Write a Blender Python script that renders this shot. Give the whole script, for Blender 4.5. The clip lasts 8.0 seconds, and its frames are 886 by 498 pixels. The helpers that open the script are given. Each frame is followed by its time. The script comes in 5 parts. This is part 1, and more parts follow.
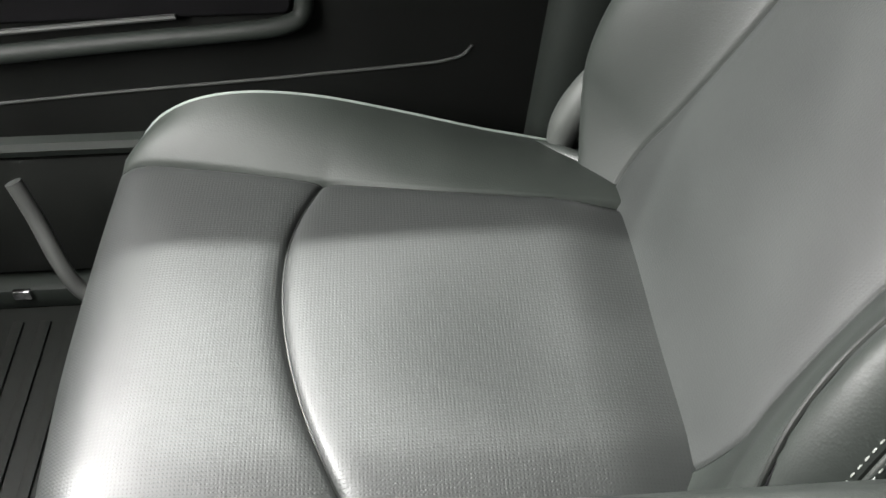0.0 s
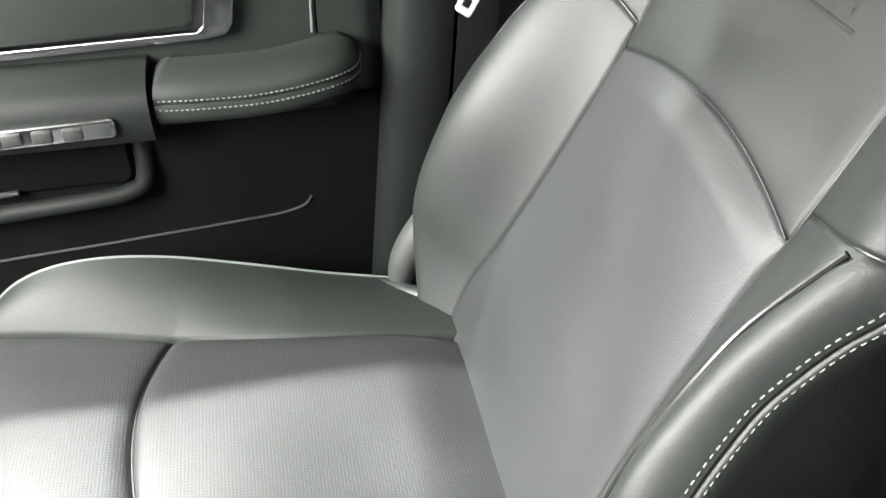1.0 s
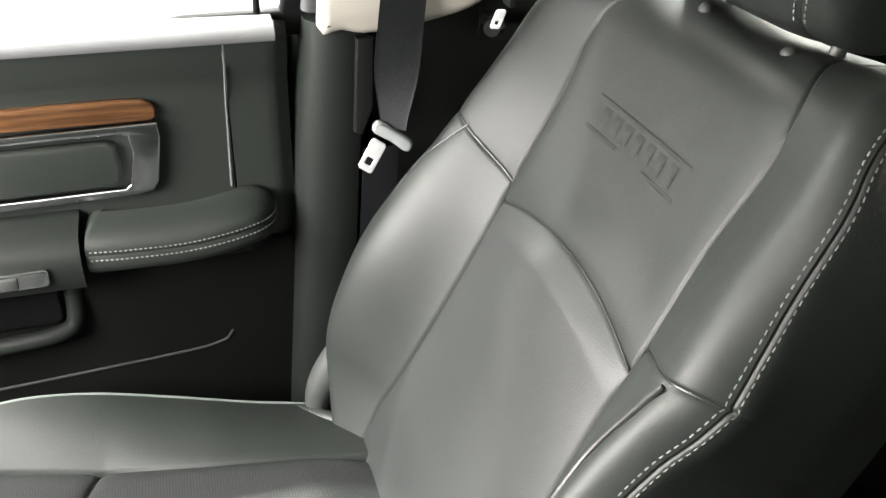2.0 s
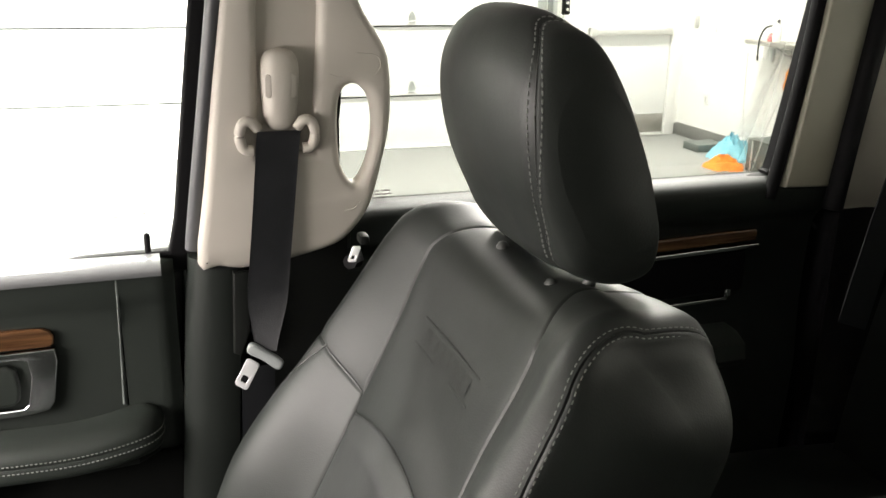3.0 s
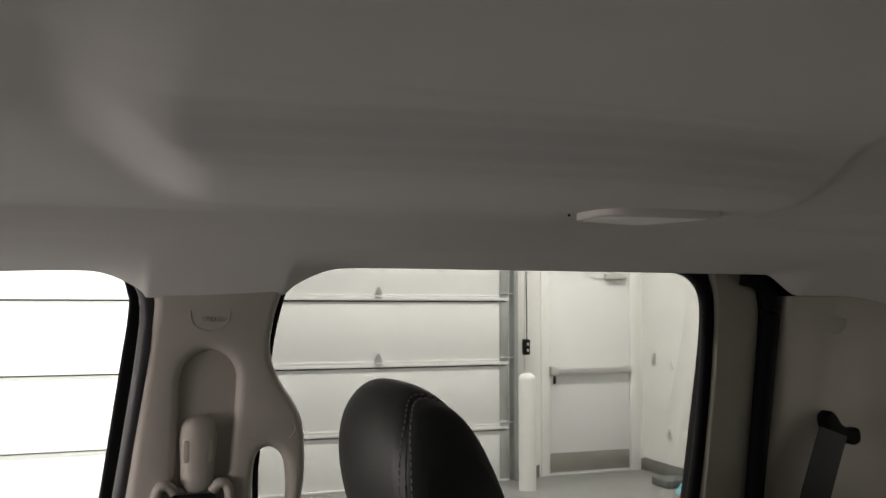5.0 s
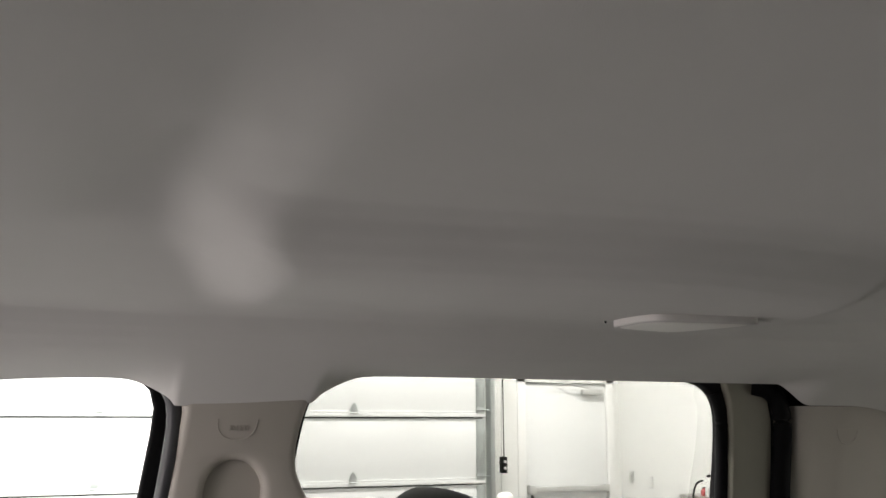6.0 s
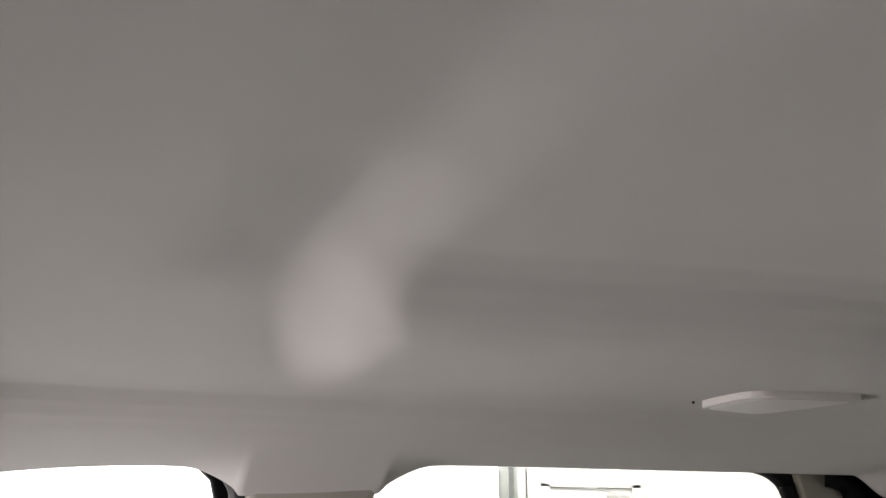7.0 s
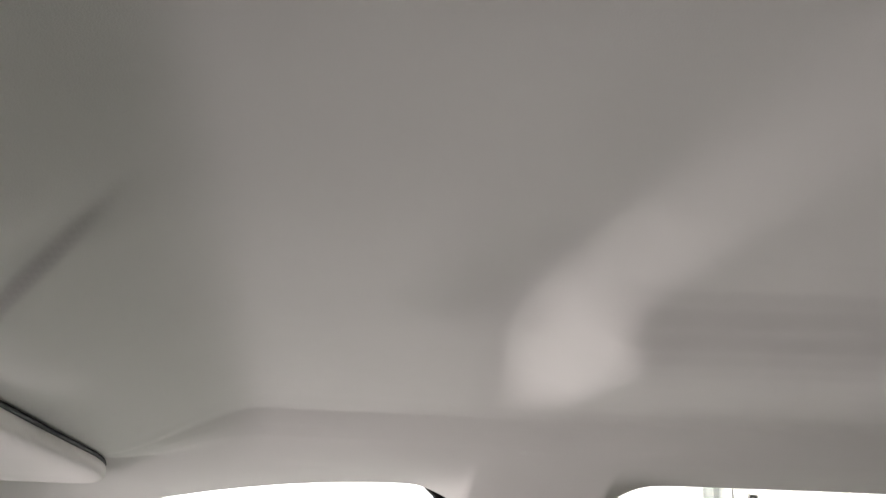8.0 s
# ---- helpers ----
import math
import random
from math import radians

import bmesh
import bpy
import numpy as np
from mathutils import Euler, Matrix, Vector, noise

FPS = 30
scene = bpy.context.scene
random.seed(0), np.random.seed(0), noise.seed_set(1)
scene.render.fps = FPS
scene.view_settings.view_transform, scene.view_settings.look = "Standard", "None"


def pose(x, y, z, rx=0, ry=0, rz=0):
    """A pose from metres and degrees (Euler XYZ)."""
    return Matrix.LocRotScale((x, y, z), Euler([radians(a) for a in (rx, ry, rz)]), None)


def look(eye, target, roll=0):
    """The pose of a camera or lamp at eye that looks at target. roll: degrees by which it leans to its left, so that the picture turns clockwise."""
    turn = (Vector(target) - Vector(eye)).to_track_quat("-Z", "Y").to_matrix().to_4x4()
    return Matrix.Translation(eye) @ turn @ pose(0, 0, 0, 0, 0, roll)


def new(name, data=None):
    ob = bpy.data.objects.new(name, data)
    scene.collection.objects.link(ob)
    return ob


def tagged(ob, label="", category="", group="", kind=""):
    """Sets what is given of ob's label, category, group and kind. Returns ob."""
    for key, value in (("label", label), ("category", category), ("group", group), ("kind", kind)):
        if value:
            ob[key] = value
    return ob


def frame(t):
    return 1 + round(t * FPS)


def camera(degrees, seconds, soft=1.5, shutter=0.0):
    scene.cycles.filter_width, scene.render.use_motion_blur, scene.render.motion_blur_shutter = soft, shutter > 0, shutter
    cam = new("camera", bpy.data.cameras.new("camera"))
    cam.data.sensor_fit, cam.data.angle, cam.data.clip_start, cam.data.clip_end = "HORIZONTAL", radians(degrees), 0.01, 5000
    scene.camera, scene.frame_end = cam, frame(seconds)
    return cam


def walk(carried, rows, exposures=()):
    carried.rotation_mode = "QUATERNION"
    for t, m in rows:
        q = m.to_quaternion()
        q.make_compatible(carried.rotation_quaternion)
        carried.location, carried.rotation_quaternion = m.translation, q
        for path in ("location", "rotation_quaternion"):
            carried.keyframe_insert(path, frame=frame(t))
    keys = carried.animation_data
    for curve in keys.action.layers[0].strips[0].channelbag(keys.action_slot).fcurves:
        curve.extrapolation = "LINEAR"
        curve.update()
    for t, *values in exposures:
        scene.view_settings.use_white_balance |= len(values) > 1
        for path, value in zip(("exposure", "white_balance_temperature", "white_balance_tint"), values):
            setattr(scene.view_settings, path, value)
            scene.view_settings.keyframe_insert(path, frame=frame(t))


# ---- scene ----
# ---------------------------------------------------------------- camera
cam = camera(52.9, 8.0, soft=1.5)
PATH = [
    (0, (-0.129, -0.068, 1.408), (-0.035, 1.326, -0.023), 0.0),
    (0.3, (-0.112, -0.08, 1.433), (0.063, 1.311, 0.008), 0.8),
    (0.6, (-0.072, -0.096, 1.436), (0.147, 1.392, 0.117), -0.7),
    (1, (-0.067, -0.102, 1.468), (0.264, 1.431, 0.228), 0.3),
    (1.2, (-0.074, -0.118, 1.475), (0.319, 1.443, 0.288), 1.4),
    (2.3, (-0.039, -0.209, 1.585), (0.499, 1.465, 0.632), 1.2),
    (2.5, (-0.011, -0.236, 1.592), (0.541, 1.482, 0.731), 1.0),
    (3, (0.042, -0.34, 1.623), (0.657, 1.463, 1.012), 0.9),
    (3.2, (0.061, -0.368, 1.632), (0.695, 1.476, 1.186), 0.7),
    (3.3, (0.062, -0.385, 1.637), (0.702, 1.474, 1.271), 0.9),
    (3.5, (0.076, -0.394, 1.64), (0.727, 1.484, 1.418), 0.8),
    (4, (0.09, -0.421, 1.643), (0.753, 1.465, 1.561), 0.6),
    (4.5, (0.103, -0.441, 1.664), (0.775, 1.443, 1.679), 0.5),
    (4.7, (0.106, -0.451, 1.669), (0.782, 1.431, 1.725), 0.3),
    (6, (0.018, -0.436, 1.656), (0.762, 1.381, 2.039), -0.0),
    (6.5, (-0.015, -0.402, 1.644), (0.724, 1.388, 2.145), -0.2),
    (7, (-0.039, -0.382, 1.634), (0.657, 1.392, 2.241), -0.2),
    (7.5, (-0.046, -0.379, 1.649), (0.451, 1.459, 2.263), 1.0),
    (8, (-0.074, -0.398, 1.649), (0.219, 1.483, 2.262), 1.6),
]
walk(cam, [(t, look(eye, target, roll)) for t, eye, target, roll in PATH],
     exposures=[(0.0, 2.48, 6500, 8), (0.5, 2.78, 6500, 9), (1.2, 3.13, 6500, 9), (2.3, 2.76, 6700, 9), (2.5, 2.66, 6700, 9), (3.0, 2.11, 6900, 12), (3.3, 1.14, 6900, 16), (3.5, 0.63, 6900, 19),
                (4.0, 0.24, 6900, 19), (4.7, 0.35, 6900, 18), (5.8, 0.98, 6650, 17), (6.0, 1.10, 6650, 17), (6.5, 1.40, 6650, 18), (7.0, 1.57, 6650, 19), (8.0, 1.93, 6650, 18)])

# ---------------------------------------------------------------- light
world = bpy.data.worlds.new("garage_air")
scene.world = world
world.use_nodes = True
world.node_tree.nodes["Background"].inputs["Color"].default_value = (0.9, 0.95, 1.0, 1)
world.node_tree.nodes["Background"].inputs["Strength"].default_value = 0.02


def area_lamp(name, eye, target, sx, sy, watts, color=(0.985, 1.0, 0.965)):
    data = bpy.data.lights.new(name, "AREA")
    data.shape, data.size, data.size_y, data.energy, data.color = "RECTANGLE", sx, sy, watts, color
    ob = new(name, data)
    ob.matrix_world = look(eye, target)
    return tagged(ob, "unseen rectangular source for the workshop bay's light", "lamp", kind="structure")


# rows of strip lights under the bay's ceiling, all out of view
# the last two are added to brighten the cab's front and driver's side
for lx, ly, watts in ((-1.7, 2.56, 100.0), (2.6, 2.56, 45.0), (-1.3, 5.6, 235.0), (3.3, 5.6, 325.0), (-4.2, 0.4, 220.0), (1.0, -2.6, 150.0)):
    area_lamp("bay_light", (lx, ly, 4.3), (lx, ly, 0), 2.6, 0.14, watts)
# added lamp in the windscreen opening, standing in for bay light over the dash
area_lamp("windscreen_fill", (-0.84, 0.36, 1.37), (-0.32, 0.32, 0.62), 0.86, 0.44, 7.8, (1.0, 0.95, 0.96))


# ---------------------------------------------------------------- materials
def nodes_of(name):
    m = bpy.data.materials.new(name)
    m.use_nodes = True
    nt = m.node_tree
    return m, nt, nt.nodes["Principled BSDF"]


def link(nt, a, b):
    nt.links.new(a, b)


def math_node(nt, op, a, b=None):
    n = nt.nodes.new("ShaderNodeMath")
    n.operation = op
    for k, v in enumerate((a, b)):
        if v is None:
            continue
        if isinstance(v, (int, float)):
            n.inputs[k].default_value = v
        else:
            link(nt, v, n.inputs[k])
    return n.outputs[0]


def noise_of(nt, vec, scale, detail=3.0, rough=0.55):
    n = nt.nodes.new("ShaderNodeTexNoise")
    n.inputs["Scale"].default_value, n.inputs["Detail"].default_value, n.inputs["Roughness"].default_value = scale, detail, rough
    link(nt, vec, n.inputs["Vector"])
    return n.outputs["Fac"]


def mix_color(nt, fac, a, b):
    n = nt.nodes.new("ShaderNodeMix")
    n.data_type = "RGBA"
    link(nt, fac, n.inputs[0])
    for k, v in ((6, a), (7, b)):
        if isinstance(v, tuple):
            n.inputs[k].default_value = (*v, 1)
        else:
            link(nt, v, n.inputs[k])
    return n.outputs[2]


def ramp(nt, fac, lo, hi):
    n = nt.nodes.new("ShaderNodeMapRange")
    n.inputs[1].default_value, n.inputs[2].default_value = lo, hi
    link(nt, fac, n.inputs[0])
    return n.outputs[0]


def surface(name, base, alt, rough, rough_alt, big=4.0, fine=600.0, bump=0.0004, metal=0.0, spec=0.5, stain=0.0, stain_col=(0.2, 0.18, 0.15)):
    """Base colour varied at two scales, varied gloss and a fine relief, in metres."""
    m, nt, bs = nodes_of(name)
    co = nt.nodes.new("ShaderNodeTexCoord").outputs["Object"]
    f = ramp(nt, noise_of(nt, co, big, 4.0), 0.3, 0.7)
    col = mix_color(nt, f, base, alt)
    if stain > 0:
        s = ramp(nt, noise_of(nt, co, big * 2.3, 6.0, 0.7), 0.62, 0.62 + stain)
        col = mix_color(nt, s, col, stain_col)
    link(nt, col, bs.inputs["Base Color"])
    g = noise_of(nt, co, fine, 2.0)
    f2 = math_node(nt, "ADD", math_node(nt, "MULTIPLY", f, 0.6), math_node(nt, "MULTIPLY", g, 0.4))
    r = math_node(nt, "ADD", math_node(nt, "MULTIPLY", f2, rough_alt - rough), rough)
    link(nt, r, bs.inputs["Roughness"])
    bs.inputs["Metallic"].default_value = metal
    bs.inputs["Specular IOR Level"].default_value = spec
    if bump > 0:
        b = nt.nodes.new("ShaderNodeBump")
        b.inputs["Distance"].default_value, b.inputs["Strength"].default_value = bump, 1.0
        link(nt, g, b.inputs["Height"])
        link(nt, b.outputs[0], bs.inputs["Normal"])
    return m


def leather(name, base, alt, rough, perforated="", pitch=0.0046, deep=1.0, spec=0.45):
    """Dyed leather with a pebbled grain; perforated: the two axes along which rows of pin holes run."""
    m, nt, bs = nodes_of(name)
    co = nt.nodes.new("ShaderNodeTexCoord").outputs["Object"]
    f = ramp(nt, noise_of(nt, co, 7.0, 4.0), 0.3, 0.7)
    col = mix_color(nt, f, base, alt)
    v = nt.nodes.new("ShaderNodeTexVoronoi")
    v.inputs["Scale"].default_value = 520.0
    link(nt, co, v.inputs["Vector"])
    wr = noise_of(nt, co, 60.0, 3.0)
    height = math_node(nt, "ADD", math_node(nt, "MULTIPLY", v.outputs["Distance"], 0.5), math_node(nt, "MULTIPLY", wr, 0.7))
    if perforated:
        sep = nt.nodes.new("ShaderNodeSeparateXYZ")
        link(nt, co, sep.inputs[0])
        a, b = (sep.outputs["XYZ".index(k)] for k in perforated)
        w = 2 * math.pi / pitch
        # rows set at a slant, every other hole shifted
        s1 = math_node(nt, "SINE", math_node(nt, "MULTIPLY", math_node(nt, "ADD", a, b), w * 0.7))
        s2 = math_node(nt, "SINE", math_node(nt, "MULTIPLY", math_node(nt, "SUBTRACT", a, b), w * 0.7))
        hole = ramp(nt, math_node(nt, "MULTIPLY", s1, s2), 0.30, 0.62)
        height = math_node(nt, "SUBTRACT", height, math_node(nt, "MULTIPLY", hole, 1.6 * deep))
        col = mix_color(nt, math_node(nt, "MULTIPLY", hole, deep), col, (base[0] * 0.2, base[1] * 0.2, base[2] * 0.2))
    link(nt, col, bs.inputs["Base Color"])
    r = math_node(nt, "ADD", math_node(nt, "MULTIPLY", f, 0.035), rough + 0.03)
    link(nt, math_node(nt, "ADD", r, math_node(nt, "MULTIPLY", wr, 0.06)), bs.inputs["Roughness"])
    bs.inputs["Specular IOR Level"].default_value = spec
    b = nt.nodes.new("ShaderNodeBump")
    b.inputs["Distance"].default_value, b.inputs["Strength"].default_value = 0.00028, 0.7
    link(nt, height, b.inputs["Height"])
    link(nt, b.outputs[0], bs.inputs["Normal"])
    return m


def wood_grain(name):
    m, nt, bs = nodes_of(name)
    tc = nt.nodes.new("ShaderNodeTexCoord").outputs["Object"]
    mp = nt.nodes.new("ShaderNodeMapping")
    mp.inputs["Scale"].default_value = (3.0, 40.0, 60.0)
    link(nt, tc, mp.inputs[0])
    f = noise_of(nt, mp.outputs[0], 3.0, 6.0, 0.65)
    col = mix_color(nt, ramp(nt, f, 0.35, 0.65), (0.046, 0.021, 0.009), (0.125, 0.060, 0.025))
    link(nt, col, bs.inputs["Base Color"])
    bs.inputs["Roughness"].default_value = 0.22
    bs.inputs["Coat Weight"].default_value = 0.4
    return m


def glass_pane(name, tint, gloss=1.0):
    """A thin pane: light goes straight through, tinted, and the surface mirrors by Fresnel."""
    m = bpy.data.materials.new(name)
    m.use_nodes = True
    nt = m.node_tree
    nt.nodes.clear()
    out = nt.nodes.new("ShaderNodeOutputMaterial")
    tr = nt.nodes.new("ShaderNodeBsdfTransparent")
    tr.inputs[0].default_value = (*tint, 1)
    gl = nt.nodes.new("ShaderNodeBsdfGlossy")
    gl.inputs["Roughness"].default_value = 0.01
    fr = nt.nodes.new("ShaderNodeFresnel")
    fr.inputs["IOR"].default_value = 1.45
    mx = nt.nodes.new("ShaderNodeMixShader")
    link(nt, math_node(nt, "MULTIPLY", fr.outputs[0], gloss), mx.inputs[0])
    link(nt, tr.outputs[0], mx.inputs[1])
    link(nt, gl.outputs[0], mx.inputs[2])
    link(nt, mx.outputs[0], out.inputs[0])
    return m


M = {}
M["leather"] = leather("black_leather", (0.0115, 0.0138, 0.0122), (0.0145, 0.0170, 0.0152), 0.42, spec=0.38)
# darker copy of the same black leather, for surfaces that lie in shade
M["leather_shaded"] = leather("black_leather_shaded", (0.009, 0.0112, 0.0095), (0.0135, 0.0162, 0.014), 0.50, spec=0.28)
M["perf_seat"] = leather("perforated_leather_cushion", (0.0135, 0.0148, 0.0142), (0.0175, 0.019, 0.0183), 0.38, "XY", 0.0046, 0.42, spec=0.5)
M["perf_back"] = leather("perforated_leather_back", (0.0158, 0.0174, 0.0167), (0.0192, 0.0210, 0.0202), 0.41, "YZ", 0.0042, 0.12)
M["thread"] = surface("grey_thread", (0.13, 0.136, 0.127), (0.185, 0.193, 0.18), 0.7, 0.8, 30, 2000, 0)
M["piping"] = surface("dark_piping", (0.008, 0.009, 0.008), (0.015, 0.016, 0.015), 0.3, 0.45, 20, 900, 0)
M["liner"] = surface("headliner_cloth", (0.65, 0.637, 0.607), (0.695, 0.681, 0.650), 0.9, 0.97, 3.0, 1500, 0.00012, spec=0.15)
M["liner_trim"] = surface("liner_coloured_plastic", (0.60, 0.585, 0.56), (0.65, 0.63, 0.605), 0.5, 0.6, 6.0, 900, 0.0001, spec=0.3)
M["trim"] = surface("grained_tan_plastic", (0.42, 0.393, 0.345), (0.46, 0.431, 0.380), 0.5, 0.62, 5.0, 1400, 0.00018)
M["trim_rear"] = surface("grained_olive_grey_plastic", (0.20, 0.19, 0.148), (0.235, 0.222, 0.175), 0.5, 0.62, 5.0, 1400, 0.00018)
M["visor"] = surface("visor_cloth", (0.60, 0.575, 0.555), (0.65, 0.62, 0.60), 0.85, 0.95, 4.0, 900, 0.0003, spec=0.2)
M["black_plastic"] = surface("black_grained_plastic", (0.0070, 0.0080, 0.0070), (0.010, 0.0112, 0.010), 0.50, 0.62, 6.0, 1100, 0.0002, spec=0.15)
M["hard_black"] = surface("black_hard_plastic", (0.0048, 0.0053, 0.0048), (0.0070, 0.0077, 0.0070), 0.55, 0.66, 6.0, 1100, 0.0002, spec=0.08)
M["pillar_vinyl"] = surface("dark_pillar_vinyl", (0.0110, 0.0138, 0.0117), (0.0140, 0.0170, 0.0148), 0.48, 0.58, 5.0, 900, 0.0003, spec=0.2)
M["door_vinyl"] = surface("black_soft_vinyl", (0.019, 0.0235, 0.020), (0.024, 0.029, 0.0252), 0.44, 0.54, 5.0, 900, 0.0003, spec=0.26)
# base colour lifted far above the door vinyl to carry the window's glare
M["ledge"] = surface("glare_pale_ledge", (0.17, 0.175, 0.178), (0.20, 0.206, 0.208), 0.09, 0.13, 6.0, 500, 0.0, spec=1.0)
M["rubber"] = surface("black_rubber_seal", (0.003, 0.003, 0.0033), (0.005, 0.005, 0.0055), 0.6, 0.75, 12, 700, 0.0002, spec=0.12)
M["seal_grey"] = surface("grey_flock_seal", (0.045, 0.046, 0.049), (0.062, 0.063, 0.067), 0.4, 0.55, 12, 700, 0.0002)
M["chrome"] = surface("satin_chrome", (0.62, 0.63, 0.64), (0.70, 0.71, 0.72), 0.10, 0.20, 10, 300, 0, metal=1.0)
M["steel"] = surface("galvanised_steel", (0.45, 0.48, 0.47), (0.58, 0.61, 0.60), 0.3, 0.5, 14, 120, 0.0002, metal=0.8)
M["silver_paint"] = surface("silver_plastic", (0.24, 0.26, 0.255), (0.30, 0.32, 0.315), 0.28, 0.36, 10, 900, 0)
M["bright_steel"] = surface("brushed_steel", (0.62, 0.63, 0.63), (0.72, 0.73, 0.73), 0.35, 0.5, 10, 400, 0, metal=0.6)
M["wood"] = wood_grain("polished_walnut")
M["webbing"] = surface("black_webbing", (0.0065, 0.0075, 0.0085), (0.0105, 0.0115, 0.013), 0.5, 0.6, 40, 700, 0.0004, spec=0.3)
M["carpet"] = surface("black_carpet", (0.012, 0.011, 0.011), (0.022, 0.020, 0.020), 0.95, 1.0, 8, 500, 0.002)
M["roof_skin"] = surface("black_body_paint", (0.01, 0.01, 0.011), (0.012, 0.012, 0.013), 0.2, 0.3, 4, 300, 0)
M["wall_white"] = surface("painted_white_wall", (0.765, 0.77, 0.745), (0.80, 0.80, 0.775), 0.55, 0.75, 0.8, 160, 0.0003, stain=0.45, stain_col=(0.735, 0.733, 0.70))
M["door_white"] = surface("white_enamel_steel", (0.76, 0.77, 0.76), (0.81, 0.82, 0.81), 0.35, 0.45, 1.2, 220, 0.0002)
M["frame_white"] = surface("white_enamel_frame", (0.78, 0.78, 0.76), (0.83, 0.83, 0.81), 0.35, 0.45, 2.0, 200, 0)
M["concrete"] = surface("sealed_grey_concrete", (0.215, 0.22, 0.213), (0.275, 0.28, 0.268), 0.35, 0.6, 0.7, 90, 0.00012, stain=0.5, stain_col=(0.175, 0.175, 0.168))
M["base_grey"] = surface("grey_cove_base", (0.17, 0.17, 0.16), (0.21, 0.21, 0.20), 0.5, 0.6, 3, 200, 0)
M["kick"] = surface("brushed_kick_plate", (0.36, 0.35, 0.32), (0.44, 0.43, 0.40), 0.3, 0.42, 6, 260, 0, metal=0.7)
M["bar_grey"] = surface("grey_enamel_bar", (0.5, 0.5, 0.48), (0.58, 0.58, 0.56), 0.35, 0.45, 8, 200, 0, metal=0.3)
M["cloth_blue"] = surface("light_blue_cloth", (0.18, 0.48, 0.58), (0.28, 0.60, 0.70), 0.85, 0.95, 14, 300, 0.002)
M["cloth_orange"] = surface("orange_cloth", (0.85, 0.20, 0.02), (0.95, 0.32, 0.05), 0.85, 0.95, 14, 300, 0.002)
M["bin_grey"] = surface("grey_green_plastic", (0.10, 0.115, 0.105), (0.14, 0.155, 0.145), 0.5, 0.6, 5, 200, 0)
M["blue_plastic"] = surface("blue_plastic", (0.03, 0.10, 0.45), (0.05, 0.14, 0.52), 0.4, 0.5, 5, 200, 0)
M["red_plastic"] = surface("red_plastic", (0.55, 0.12, 0.12), (0.65, 0.2, 0.2), 0.4, 0.5, 5, 200, 0)
M["glass_clear"] = glass_pane("clear_window_glass", (0.95, 0.97, 0.96), 0.6)
M["glass_tint"] = glass_pane("tinted_window_glass", (0.465, 0.47, 0.46), 0.2)
M["lens"] = surface("frosted_lamp_lens", (0.84, 0.82, 0.77), (0.88, 0.86, 0.81), 0.35, 0.45, 20, 900, 0.0003)
M["dark_grey"] = surface("dark_grey_plastic", (0.028, 0.030, 0.028), (0.040, 0.043, 0.040), 0.4, 0.5, 8, 600, 0.0001)
M["glass_dark"] = glass_pane("dark_tinted_glass", (0.42, 0.425, 0.42), 0.5)
M["etch"] = glass_pane("etched_mark", (0.62, 0.58, 0.60), 0.1)


# ---------------------------------------------------------------- mesh helpers
def finish(me, mat, sharp=38):
    me.materials.append(mat)
    me.polygons.foreach_set("use_smooth", [True] * len(me.polygons))
    me.set_sharp_from_angle(angle=radians(sharp))
    me.update()


def mesh_of(name, bm, mat, sharp=38):
    bmesh.ops.recalc_face_normals(bm, faces=bm.faces)
    me = bpy.data.meshes.new(name)
    bm.to_mesh(me)
    bm.free()
    finish(me, mat, sharp)
    return me


def thing(name, at, label, category, group="", kind=""):
    ob = new(name)
    ob.empty_display_size = 0.05
    ob.location = at
    return tagged(ob, label, category, group, kind)


def under(ob, parent):
    """Hangs a mesh that was built in world places under its thing."""
    ob.parent = parent
    base = parent.matrix_basis.copy()
    if parent.parent is not None:
        base = parent.parent.matrix_basis @ parent.matrix_parent_inverse @ base
    ob.matrix_parent_inverse = base.inverted()
    return ob


def part(name, bm, mat, parent, label="", sharp=38):
    ob = under(new(name, mesh_of(name, bm, mat, sharp)), parent)
    return tagged(ob, label) if label else ob


def solid(name, bm, mat, label, category, group="", kind="", sharp=38):
    return tagged(new(name, mesh_of(name, bm, mat, sharp)), label, category, group, kind)


def box(x0, x1, y0, y1, z0, z1, bev=0.0, seg=2, bm=None):
    b = bmesh.new()
    bmesh.ops.create_cube(b, size=1.0, matrix=Matrix.LocRotScale(((x0 + x1) / 2, (y0 + y1) / 2, (z0 + z1) / 2), None, (x1 - x0, y1 - y0, z1 - z0)))
    if bev > 0:
        bmesh.ops.bevel(b, geom=b.edges[:], offset=bev, segments=seg, affect="EDGES", profile=0.5)
    if bm is None:
        return b
    merge(bm, b)
    return bm


def merge(bm, other):
    me = bpy.data.meshes.new("tmp")
    other.to_mesh(me)
    other.free()
    bm.from_mesh(me)
    bpy.data.meshes.remove(me)
    return bm


